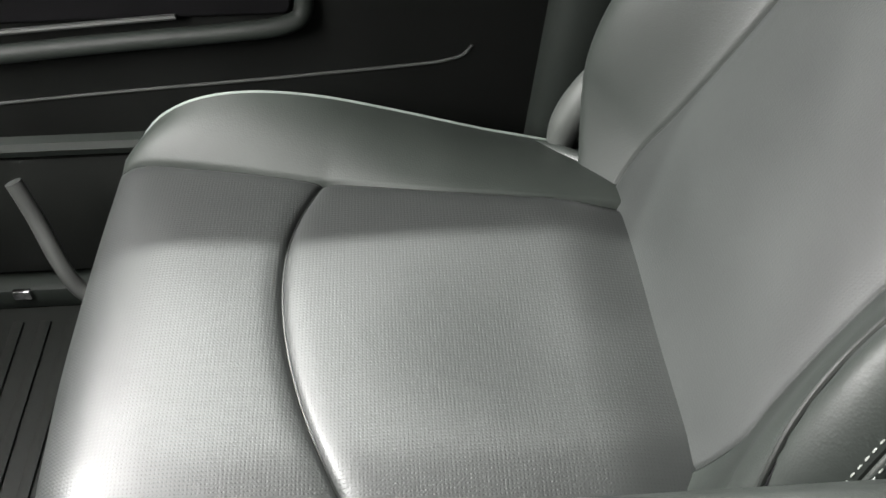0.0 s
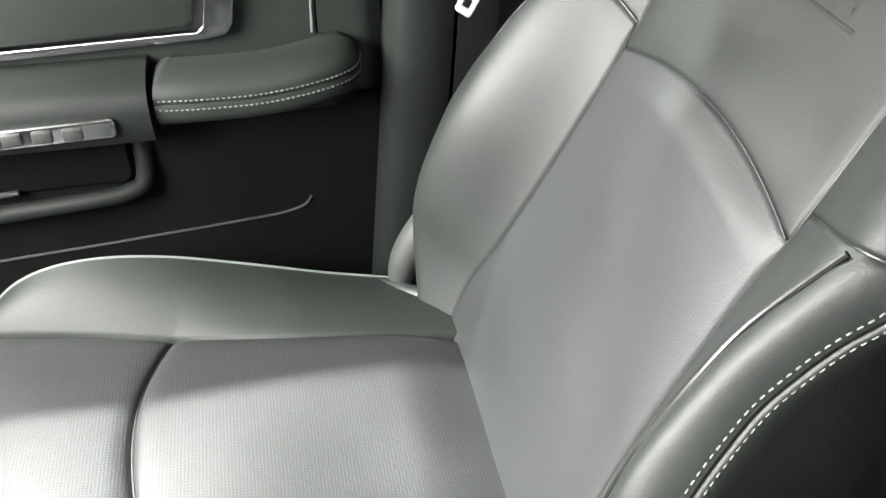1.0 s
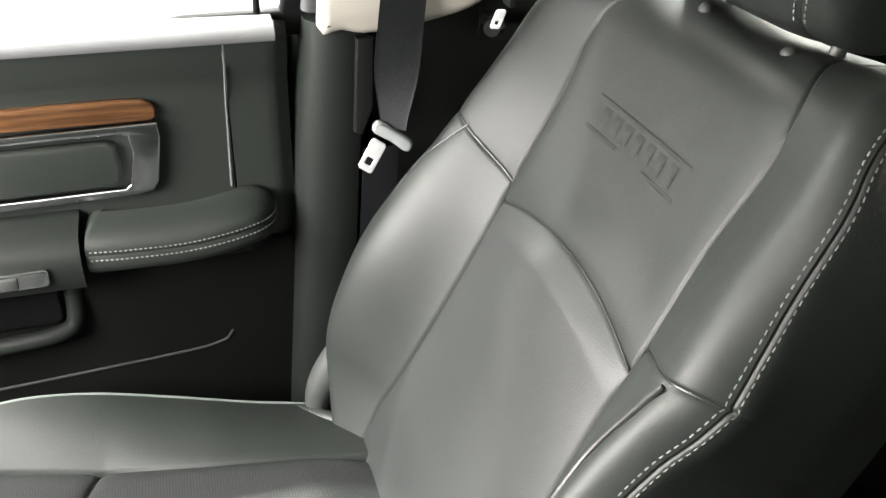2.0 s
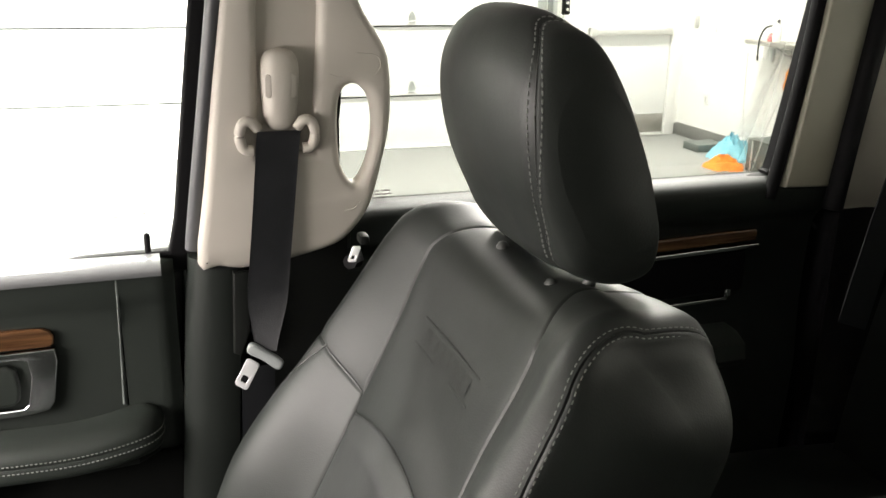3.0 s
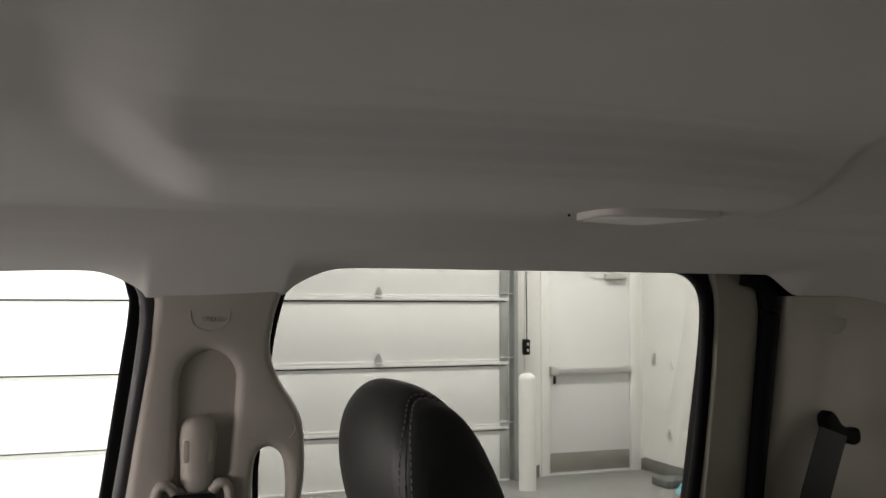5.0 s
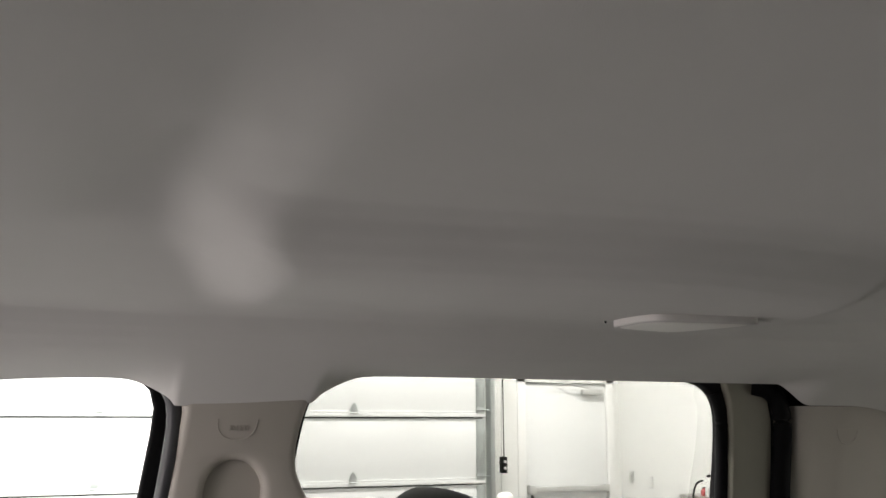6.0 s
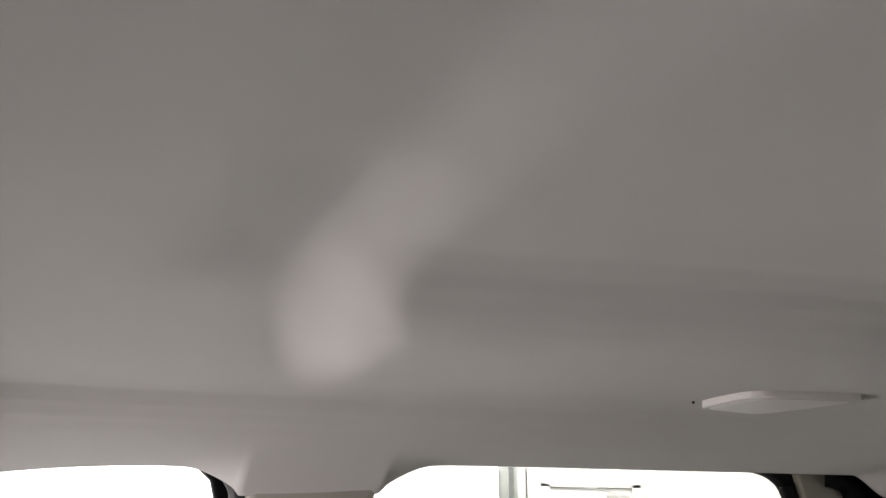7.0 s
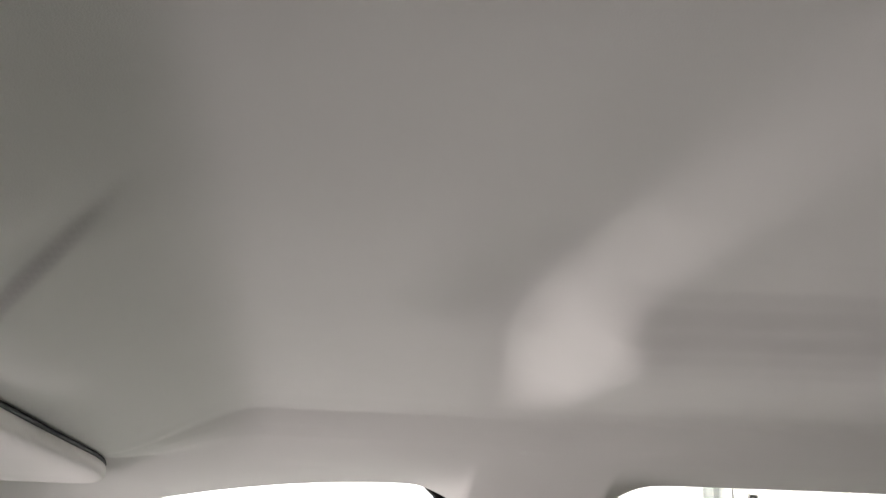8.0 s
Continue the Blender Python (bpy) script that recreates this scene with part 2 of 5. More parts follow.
def spline(pts, n, closed=False):
    """Catmull-Rom through the points, n samples a span."""
    pts = [Vector(p) for p in pts]
    k, out = len(pts), []
    spans = k if closed else k - 1
    for i in range(spans):
        if closed:
            a, b, c, d = (pts[(i + j) % k] for j in (-1, 0, 1, 2))
        else:
            a, b, c, d = pts[max(i - 1, 0)], pts[i], pts[i + 1], pts[min(i + 2, k - 1)]
        for s in range(n):
            t = s / n
            out.append(0.5 * (2 * b + (c - a) * t + (2 * a - 5 * b + 4 * c - d) * t * t + (3 * b - a - 3 * c + d) * t ** 3))
    if not closed:
        out.append(pts[-1])
    return out


def tube(pts, r, n=8, closed=False, flat=1.0, up=(0, 0, 1), bm=None):
    """A swept round or flattened bar along the points."""
    bm = bm or bmesh.new()
    pts = [Vector(p) for p in pts]
    rings, k = [], len(pts)
    for i, p in enumerate(pts):
        if closed:
            d = pts[(i + 1) % k] - pts[i - 1]
        else:
            d = pts[min(i + 1, k - 1)] - pts[max(i - 1, 0)]
        d.normalize()
        side = d.cross(Vector(up))
        if side.length < 1e-4:
            side = d.cross(Vector((1, 0, 0)))
        side.normalize()
        top = side.cross(d)
        rr = r[i] if isinstance(r, (list, tuple)) else r
        rings.append([bm.verts.new(p + rr * (math.cos(2 * math.pi * j / n) * side + flat * math.sin(2 * math.pi * j / n) * top)) for j in range(n)])
    for i in range(k if closed else k - 1):
        a, b = rings[i], rings[(i + 1) % k]
        for j in range(n):
            bm.faces.new((a[j], a[(j + 1) % n], b[(j + 1) % n], b[j]))
    if not closed:
        bm.faces.new(rings[0])
        bm.faces.new(rings[-1])
    return bm


def lathe(profile, at, axis="z", n=24, bm=None):
    bm = bm or bmesh.new()
    at = Vector(at)
    rings = []
    for r, h in profile:
        ring = []
        for j in range(n):
            c, s = r * math.cos(2 * math.pi * j / n), r * math.sin(2 * math.pi * j / n)
            v = {"z": (c, s, h), "y": (c, h, s), "x": (h, c, s)}[axis]
            ring.append(bm.verts.new(at + Vector(v)))
        rings.append(ring)
    for a, b in zip(rings, rings[1:]):
        for j in range(n):
            bm.faces.new((a[j], a[(j + 1) % n], b[(j + 1) % n], b[j]))
    bm.faces.new(rings[0])
    bm.faces.new(rings[-1])
    return bm


def grid_mesh(P, wrap=False):
    """Quads over a table of points; wrap closes each row into a loop."""
    bm = bmesh.new()
    V = [[bm.verts.new(p) for p in row] for row in P]
    for i in range(len(V) - 1):
        m = len(V[i])
        for j in range(m if wrap else m - 1):
            bm.faces.new((V[i][j], V[i][(j + 1) % m], V[i + 1][(j + 1) % m], V[i + 1][j]))
    if wrap:
        bm.faces.new(V[0])
        bm.faces.new(V[-1])
    return bm


def plate(outline, holes, thick, bev, place):
    """A plate with rounded edges from a 2D outline with holes; place maps (a, b, depth) into the world."""
    cu = bpy.data.curves.new("plate", "CURVE")
    cu.dimensions, cu.fill_mode = "2D", "BOTH"
    cu.extrude, cu.bevel_depth, cu.bevel_resolution, cu.offset = thick / 2 - bev, bev, 3, -bev
    for loop in (outline, *holes):
        sp = cu.splines.new("POLY")
        sp.points.add(len(loop) - 1)
        for q, (a, b) in zip(sp.points, loop):
            q.co = (a, b, 0, 1)
        sp.use_cyclic_u = True
    ob = bpy.data.objects.new("plate", cu)
    me = bpy.data.meshes.new_from_object(ob)
    bm = bmesh.new()
    bm.from_mesh(me)
    bpy.data.objects.remove(ob)
    bpy.data.curves.remove(cu)
    bpy.data.meshes.remove(me)
    bmesh.ops.remove_doubles(bm, verts=bm.verts, dist=1e-5)
    for v in bm.verts:
        v.co = place(*v.co)
    return bm


def flat_loop(pts, n=5):
    return [(p.x, p.y) for p in spline([(a, b, 0) for a, b in pts], n, True)]


def rounded(x0, x1, z0, z1, r, n=6):
    out = []
    for cx, cz, a0 in ((x1 - r, z1 - r, 0), (x0 + r, z1 - r, 90), (x0 + r, z0 + r, 180), (x1 - r, z0 + r, 270)):
        for k in range(n + 1):
            a = radians(a0 + 90 * k / n)
            out.append((cx + r * math.cos(a), cz + r * math.sin(a)))
    return out


def stitches(pts, normals, length=0.0048, gap=0.0016, r=0.00095, lift=0.0004):
    """Single thread stitches along a seam that runs over a surface."""
    bm = bmesh.new()
    pts, run = [Vector(p) for p in pts], [0.0]
    for a, b in zip(pts, pts[1:]):
        run.append(run[-1] + (b - a).length)

    def sample(s):
        for i in range(len(run) - 1):
            if run[i + 1] >= s:
                f = (s - run[i]) / max(run[i + 1] - run[i], 1e-9)
                return pts[i].lerp(pts[i + 1], f), Vector(normals[i]).lerp(Vector(normals[i + 1]), f).normalized()
        return pts[-1], Vector(normals[-1])

    s = 0.0
    while s + length < run[-1]:
        (a, na), (b, nb), (c, nc) = sample(s), sample(s + length / 2), sample(s + length)
        d = (c - a).normalized()
        side = d.cross(nb).normalized()
        tip0, tip1 = bm.verts.new(a - na * r * 0.3), bm.verts.new(c - nc * r * 0.3)
        ring = [[bm.verts.new(q + nn * (lift + r * math.sin(t)) + side * r * 1.25 * math.cos(t)) for t in (0, 1.05, 2.09, 3.14)] for q, nn in ((a.lerp(c, 0.22), na), (a.lerp(c, 0.78), nc))]
        for j in range(3):
            bm.faces.new((ring[0][j], ring[0][j + 1], ring[1][j + 1], ring[1][j]))
            bm.faces.new((tip0, ring[0][j + 1], ring[0][j]))
            bm.faces.new((tip1, ring[1][j], ring[1][j + 1]))
        s += length + gap
    return bm


def smooth(a, b, x):
    t = min(max((x - a) / (b - a), 0.0), 1.0)
    return t * t * (3 - 2 * t)


def curve_table(table, x):
    """A Catmull-Rom curve through (x, y) pairs."""
    if x <= table[0][0]:
        return table[0][1]
    if x >= table[-1][0]:
        return table[-1][1]
    k = next(i for i in range(len(table) - 1) if x <= table[i + 1][0])
    (x1, y1), (x2, y2) = table[k], table[k + 1]
    h = x2 - x1
    m1 = (y2 - table[k - 1][1]) / (x2 - table[k - 1][0]) if k > 0 else (y2 - y1) / h
    m2 = (table[k + 2][1] - y1) / (table[k + 2][0] - x1) if k + 2 < len(table) else (y2 - y1) / h
    t = (x - x1) / h
    return y1 * (1 + 2 * t) * (1 - t) ** 2 + m1 * h * t * (1 - t) ** 2 + y2 * t * t * (3 - 2 * t) + m2 * h * t * t * (t - 1)


def lerp_table(table, x):
    """A smooth curve through (x, y) pairs."""
    if x <= table[0][0]:
        return table[0][1]
    for (x0, y0), (x1, y1) in zip(table, table[1:]):
        if x <= x1:
            return y0 + (y1 - y0) * smooth(x0, x1, x) * 0.5 + (y1 - y0) * 0.5 * (x - x0) / (x1 - x0)
    return table[-1][1]


# ---------------------------------------------------------------- workshop bay
WALL_Y = 7.47        # wall with the overhead door and the exit door
SIDE_X = 5.20        # wall that meets it at the corner

solid("floor", box(-7.0, SIDE_X + 0.2, -7.2, WALL_Y + 0.3, -0.2, 0.0), M["concrete"], "sealed grey concrete floor of a workshop bay", "floor", kind="structure")
solid("ceiling", box(-7.0, SIDE_X + 0.2, -7.2, WALL_Y + 0.3, 4.6, 4.8), M["wall_white"], "white painted workshop ceiling", "ceiling", kind="structure")
solid("wall_south", box(-7.0, SIDE_X, -7.2, -7.0, 0, 4.6), M["wall_white"], "plain white workshop wall", "wall", kind="structure")
solid("wall_west", box(-7.2, -7.0, -7.0, WALL_Y, 0, 4.6), M["wall_white"], "plain white workshop wall", "wall", kind="structure")
solid("wall_east", box(SIDE_X, SIDE_X + 0.2, -7.0, WALL_Y + 0.2, 0, 4.6), M["wall_white"], "white painted workshop wall with scuffs", "wall", kind="structure")

DX0, DX1, DZ = -2.6, 3.66, 3.57          # overhead door opening
EX0, EX1, EZ = 4.085, 5.089, 2.085       # exit door opening


def wall_with_openings():
    bm = bmesh.new()
    y0, y1 = WALL_Y, WALL_Y + 0.2
    xs = [(-7.0, DX0, 0, 4.6), (DX0, DX1, DZ, 4.6), (DX1, EX0, 0, 4.6), (EX0, EX1, EZ, 4.6), (EX1, SIDE_X, 0, 4.6)]
    for a, b, z0, z1 in xs:
        box(a, b, y0, y1, z0, z1, bm=bm)
    return bm


solid("wall_north", wall_with_openings(), M["wall_white"], "white wall with an overhead door and an exit door", "wall", kind="structure")
bm = box(EX1 + 0.075, SIDE_X - 0.002, WALL_Y - 0.012, WALL_Y - 0.002, 0.0, 0.115, 0.003)
box(3.92, EX0 - 0.07, WALL_Y - 0.012, WALL_Y - 0.002, 0.0, 0.115, 0.003, bm=bm)
box(SIDE_X - 0.014, SIDE_X - 0.002, 2.0, WALL_Y - 0.013, 0.0, 0.125, 0.003, bm=bm)
solid("baseboard", bm, M["base_grey"], "grey vinyl cove base along the walls", "baseboard", kind="structure")


def overhead_door():
    door = thing("overhead_door", ((DX0 + DX1) / 2, WALL_Y, 0), "closed white sectional overhead door with galvanised hinges", "garage door")
    seams = [0.0, 0.522, 1.134, 1.745, 2.355, 2.966, DZ]
    for z0, z1 in zip(seams, seams[1:]):
        # a section with its rolled lower edge and recessed field
        bm = box(DX0, DX1, WALL_Y - 0.045, WALL_Y + 0.01, max(z0 - 0.038, 0.004), z1 - 0.050, 0.002)
        box(DX0, DX1, WALL_Y - 0.074, WALL_Y - 0.046, z0 - 0.036 if z0 else 0.02, z0 + 0.0, 0.006, bm=bm)
        box(DX0, DX1, WALL_Y - 0.066, WALL_Y - 0.046, z0 + 0.002, z0 + 0.018, 0.005, bm=bm)
        part("section", bm, M["door_white"], door)
        for ex in (DX0 + 0.03, DX1 - 0.085):
            part("end_stile", box(ex, ex + 0.085, WALL_Y - 0.062, WALL_Y - 0.0465, z0 + 0.02, z1 - 0.055, 0.002), M["steel"], door, "galvanised end stile")
    for z in seams[1:-1]:
        for hx in (-1.03, 0.22, 2.36):
            b2 = plate([(hx - 0.034, z - 0.008), (hx + 0.034, z - 0.008), (hx + 0.034, z + 0.035), (hx + 0.012, z + 0.082), (hx, z + 0.094), (hx - 0.012, z + 0.082), (hx - 0.034, z + 0.035)], [], 0.006, 0.001,
                       lambda a, b, d: Vector((a, WALL_Y - 0.081 + d, b)))
            tube([(hx - 0.036, WALL_Y - 0.084, z), (hx + 0.036, WALL_Y - 0.084, z)], 0.007, 8, bm=b2)
            part("hinge", b2, M["steel"], door, "small galvanised hinge")
        hx = DX1 - 0.05
        b2 = box(hx - 0.04, hx + 0.04, WALL_Y - 0.074, WALL_Y - 0.063, z - 0.03, z + 0.055, 0.002)
        tube([(hx - 0.05, WALL_Y - 0.082, z + 0.03), (hx + 0.12, WALL_Y - 0.082, z + 0.03)], 0.007, 8, bm=b2)
        lathe([(0.012, -0.012), (0.023, -0.010), (0.023, 0.010), (0.012, 0.012)], (hx + 0.105, WALL_Y - 0.082, z + 0.03), "x", 14, bm=b2)
        part("roller_hinge", b2, M["steel"], door, "galvanised roller bracket at the track")
    tx = DX1 + 0.045
    bm = box(tx - 0.006, tx + 0.002, WALL_Y - 0.115, WALL_Y - 0.004, 0.0, 3.9, 0.001)
    box(tx + 0.0025, tx + 0.036, WALL_Y - 0.115, WALL_Y - 0.110, 0.0, 3.9, 0.001, bm=bm)
    box(tx + 0.0025, tx + 0.036, WALL_Y - 0.060, WALL_Y - 0.055, 0.0, 3.9, 0.001, bm=bm)
    part("track", bm, M["steel"], door, "galvanised vertical track")
    part("bottom_seal", box(DX0, DX1, WALL_Y - 0.05, WALL_Y + 0.0, 0.0005, 0.012, 0.002), M["rubber"], door, "black rubber bottom seal")
    return door


overhead_door()
# jamb board beside the track
solid("trim", box(3.757, 3.795, WALL_Y - 0.030, WALL_Y - 0.002, 0, 3.9, 0.003), M["frame_white"], "white jamb board beside the door track", "trim", kind="structure")


def exit_door():
    door = thing("exit_door", (4.587, WALL_Y, 0), "closed white steel exit door with a panic bar", "door")
    bm = box(EX0 - 0.05, EX0 + 0.04, WALL_Y - 0.018, WALL_Y + 0.12, 0, EZ, 0.004)
    box(EX1 - 0.04, EX1 + 0.05, WALL_Y - 0.018, WALL_Y + 0.12, 0, EZ, 0.004, bm=bm)
    box(EX0 - 0.05, EX1 + 0.05, WALL_Y - 0.018, WALL_Y + 0.12, EZ - 0.038, EZ + 0.055, 0.004, bm=bm)
    part("door_frame", bm, M["frame_white"], door)
    part("leaf", box(4.130, 5.044, WALL_Y + 0.010, WALL_Y + 0.054, 0.012, 2.042, 0.003), M["door_white"], door)
    part("kick_plate", box(4.140, 5.034, WALL_Y + 0.005, WALL_Y + 0.0095, 0.03, 0.215, 0.001), M["kick"], door, "brushed metal kick plate")
    part("threshold", box(4.10, 5.07, WALL_Y - 0.03, WALL_Y + 0.06, 0.0005, 0.012, 0.004), M["bar_grey"], door, "light metal threshold")
    bar = part("panic_bar", box(4.20, 5.030, WALL_Y - 0.055, WALL_Y - 0.012, 0.995, 1.045, 0.006), M["bar_grey"], door, "grey panic bar")
    bm = box(4.135, 4.205, WALL_Y - 0.058, WALL_Y + 0.009, 0.975, 1.065, 0.008)
    part("bar_end", bm, M["bar_grey"], bar, "grey end case")
    part("bar_end", box(4.985, 5.036, WALL_Y - 0.05, WALL_Y + 0.009, 0.985, 1.055, 0.006), M["bar_grey"], bar, "grey end case")
    part("latch", tube(spline([(4.155, WALL_Y - 0.06, 0.97), (4.152, WALL_Y - 0.075, 0.94), (4.15, WALL_Y - 0.07, 0.90)], 4), [0.012, 0.013, 0.013, 0.014, 0.015, 0.016, 0.016, 0.014, 0.010], 8), M["black_plastic"], door, "black latch lever")
    closer = part("closer", box(4.76, 4.99, WALL_Y - 0.05, WALL_Y + 0.009, 1.935, 1.985, 0.006), M["bar_grey"], door, "grey door closer")
    part("closer_arm", tube([(4.86, WALL_Y - 0.035, 1.992), (4.62, WALL_Y - 0.07, 2.03), (4.50, WALL_Y - 0.03, 2.05)], 0.008, 6), M["bar_grey"], closer)
    return door


exit_door()


def bollard():
    b = thing("bollard", (3.648, 6.965, 0), "white painted steel bollard beside the door track", "bollard")
    part("post", lathe([(0.078, 0.0), (0.078, 0.99), (0.074, 1.015), (0.058, 1.035), (0.030, 1.047), (0.004, 1.050)], (3.648, 6.965, 0), "z", 28), M["frame_white"], b)
    return b


bollard()


def pull_cord():
    c = thing("pull_cord_switch", (3.823, WALL_Y - 0.12, 1.25), "black hanging control box on a cable", "switch")
    part("cable", tube([(3.83, WALL_Y - 0.12, 1.32), (3.825, WALL_Y - 0.12, 2.4), (3.83, WALL_Y - 0.12, 3.9)], 0.005, 6), M["black_plastic"], c)
    part("cable", tube([(3.812, WALL_Y - 0.10, 1.02), (3.818, WALL_Y - 0.10, 1.8), (3.87, WALL_Y - 0.10, 3.0), (3.9, WALL_Y - 0.10, 4.59)], 0.004, 6), M["steel"], c)
    box_part = part("case", box(3.795, 3.852, WALL_Y - 0.155, WALL_Y - 0.085, 1.19, 1.34, 0.008), M["black_plastic"], c)
    part("button", lathe([(0.014, 0.0), (0.014, -0.008), (0.010, -0.012)], (3.823, WALL_Y - 0.156, 1.295), "y", 12), M["bar_grey"], box_part, "grey push button")
    part("button", lathe([(0.014, 0.0), (0.014, -0.008), (0.010, -0.012)], (3.823, WALL_Y - 0.156, 1.235), "y", 12), M["bar_grey"], box_part, "grey push button")
    return c


pull_cord()


def wall_box(name, y, z, sy, sz, mat, label, category):
    b = thing(name, (SIDE_X, y, z), label, category)
    part("cover_plate", box(SIDE_X - 0.012, SIDE_X - 0.001, y - sy, y + sy, z - sz, z + sz, 0.003), mat, b)
    part("insert", box(SIDE_X - 0.018, SIDE_X - 0.0125, y - sy * 0.4, y + sy * 0.4, z - sz * 0.5, z + sz * 0.5, 0.002), M["bar_grey"], b)
    return b


wall_box("light_switch", 7.27, 1.13, 0.035, 0.058, M["bar_grey"], "grey wall switch near the room corner", "switch")
wall_box("outlet", 7.0, 0.43, 0.04, 0.06, M["frame_white"], "white power outlet on the wall", "outlet")
wall_box("outlet", 6.95, 1.10, 0.03, 0.05, M["frame_white"], "white cover plate on the wall", "outlet")


def wall_shelf():
    s = thing("wall_shelf", (5.0, 6.1, 1.02), "narrow grey wall shelf with tubing, hanging cords and a bottle", "shelf")
    part("board", box(4.98, SIDE_X - 0.002, 5.35, 6.235, 1.008, 1.046, 0.006), M["kick"], s, "dull grey board")
    part("hook", tube(spline([(5.04, 5.97, 1.172), (5.0, 6.005, 1.150), (4.975, 6.025, 1.07), (4.972, 6.028, 0.97), (4.975, 6.026, 0.885)], 5), 0.008, 8), M["black_plastic"], s, "black curved hook")
    part("bracket", tube([(5.0, 5.86, 1.007), (5.06, 5.72, 0.93), (5.18, 5.70, 0.86)], 0.010, 8), M["bar_grey"], s, "grey strut")
    part("bracket", box(5.05, 5.075, 5.93, 5.955, 0.88, 1.007, 0.002), M["steel"], s)
    for line in ([(5.0, 6.19, 1.0), (5.0, 6.185, 0.7), (5.005, 6.165, 0.4), (5.02, 6.14, 0.18), (5.06, 6.10, 0.01)],
                 [(5.05, 5.83, 1.0), (5.05, 5.88, 0.85), (5.06, 6.02, 0.58), (5.07, 6.16, 0.40), (5.08, 6.30, 0.33)],
                 [(4.90, 5.60, 0.62), (4.84, 5.62, 0.42), (4.79, 5.63, 0.2), (4.76, 5.66, 0.02)]):
        part("cord", tube(spline(line, 6), 0.0032, 6), M["bar_grey"], s, "thin pale cord")
    return s


wall_shelf()


def bottle(y, r, h, mat, label):
    b = thing("bottle", (5.03, y, 1.047), label, "bottle", "bottles on the wall shelf")
    part("body", lathe([(r * 0.9, 0), (r, 0.01), (r, h * 0.6), (r * 0.45, h * 0.82), (r * 0.4, h * 0.9)], (5.03, y, 1.047), "z", 16), mat, b)
    part("cap", lathe([(r * 0.5, h * 0.9), (r * 0.5, h), (r * 0.3, h * 1.02)], (5.03, y, 1.047), "z", 12), M["black_plastic"], b)
    return b


bottle(5.955, 0.030, 0.070, M["red_plastic"], "small red and white bottle on the wall shelf")
bottle(5.885, 0.034, 0.175, M["frame_white"], "white spray bottle with a black cap on the shelf")
bottle(5.58, 0.036, 0.120, M["frame_white"], "white bottle with a black cap on the shelf")


def crumpled(name, cx, cy, z0, rx, ry, h, mat, label, seed):
    """A heap of crumpled cloth."""
    rnd = random.Random(seed)
    ox, oy = rnd.random() * 9, rnd.random() * 9
    P = []
    for i in range(15):
        r = i / 14
        row = []
        for j in range(30):
            a = 2 * math.pi * j / 30
            n = noise.noise(Vector((math.cos(a) * 1.7 + ox, math.sin(a) * 1.7 + oy, r * 2.2)))
            n2 = noise.noise(Vector((math.cos(a) * 4 + ox, math.sin(a) * 4 + oy, r * 6)))
            k = r * (1 + 0.30 * n) + 0.02
            z = z0 + max(0.0, h * (1 - r ** 1.7) * (1 + 0.5 * n2)) + (0.0 if i == 14 else 0.010 + 0.012 * n2)
            row.append(Vector((cx + rx * k * math.cos(a), cy + ry * k * math.sin(a), max(z, z0 + 0.001))))
        P.append(row)
    bm = grid_mesh(P, wrap=True)
    t = thing(name, (cx, cy, z0), label, "cloth", "rags on the floor")
    part("cloth", bm, mat, t, sharp=70)
    return t


crumpled("rag", 5.00, 6.28, 0.0, 0.19, 0.20, 0.175, M["cloth_blue"], "crumpled light blue cloth on the concrete floor", 3)
crumpled("rag", 4.70, 5.95, 0.0, 0.18, 0.15, 0.085, M["cloth_orange"], "crumpled orange cloth on the concrete floor", 8)
bm = box(4.85, 5.15, 6.55, 6.80, 0.0, 0.07, 0.01)
t = thing("tray", (5.0, 6.68, 0), "low dark grey tray on the floor by the wall", "tray")
part("body", bm, M["bin_grey"], t)


def floor_cabinet():
    c = thing("tool_cabinet", (5.0, 5.82, 0), "low grey-green metal cabinet against the wall", "cabinet")
    part("body", box(4.82, SIDE_X - 0.016, 5.30, 5.82, 0.0, 0.262, 0.008), M["bin_grey"], c)
    part("edge_strip", box(4.806, 4.8185, 5.735, 5.752, 0.0, 0.262, 0.003), M["bar_grey"], c, "light edge strip")
    part("lid", box(4.81, SIDE_X - 0.016, 5.295, 5.825, 0.263, 0.276, 0.004), M["bin_grey"], c)
    return c


floor_cabinet()
t = thing("hanging_glove", (5.1, 5.72, 0.66), "orange cloth glove hanging on a cord over the cabinet", "glove")
P = []
for i in range(9):
    f = i / 8
    P.append([Vector((5.1 + 0.035 * math.cos(a), 5.762 + (0.055 + 0.02 * math.sin(f * 8 + 1.0)) * math.sin(f * 2.5 + 0.45) * math.sin(a) - 0.03 * f, 0.672 + 0.175 * f)) for a in [2 * math.pi * j / 14 for j in range(14)]])
part("body", grid_mesh(P, True), M["cloth_orange"], t)
part("cord", tube([(5.10, 5.735, 0.84), (5.06, 5.73, 1.007)], 0.004, 6), M["bin_grey"], t)
t = thing("hanging_card", (5.12, 5.66, 0.52), "blue plastic card hanging below the glove", "card")
part("body", box(5.105, 5.112, 5.585, 5.70, 0.47, 0.60, 0.002), M["blue_plastic"], t)
part("cord", tube([(5.108, 5.65, 0.60), (5.115, 5.69, 0.68)], 0.003, 6), M["bin_grey"], t)

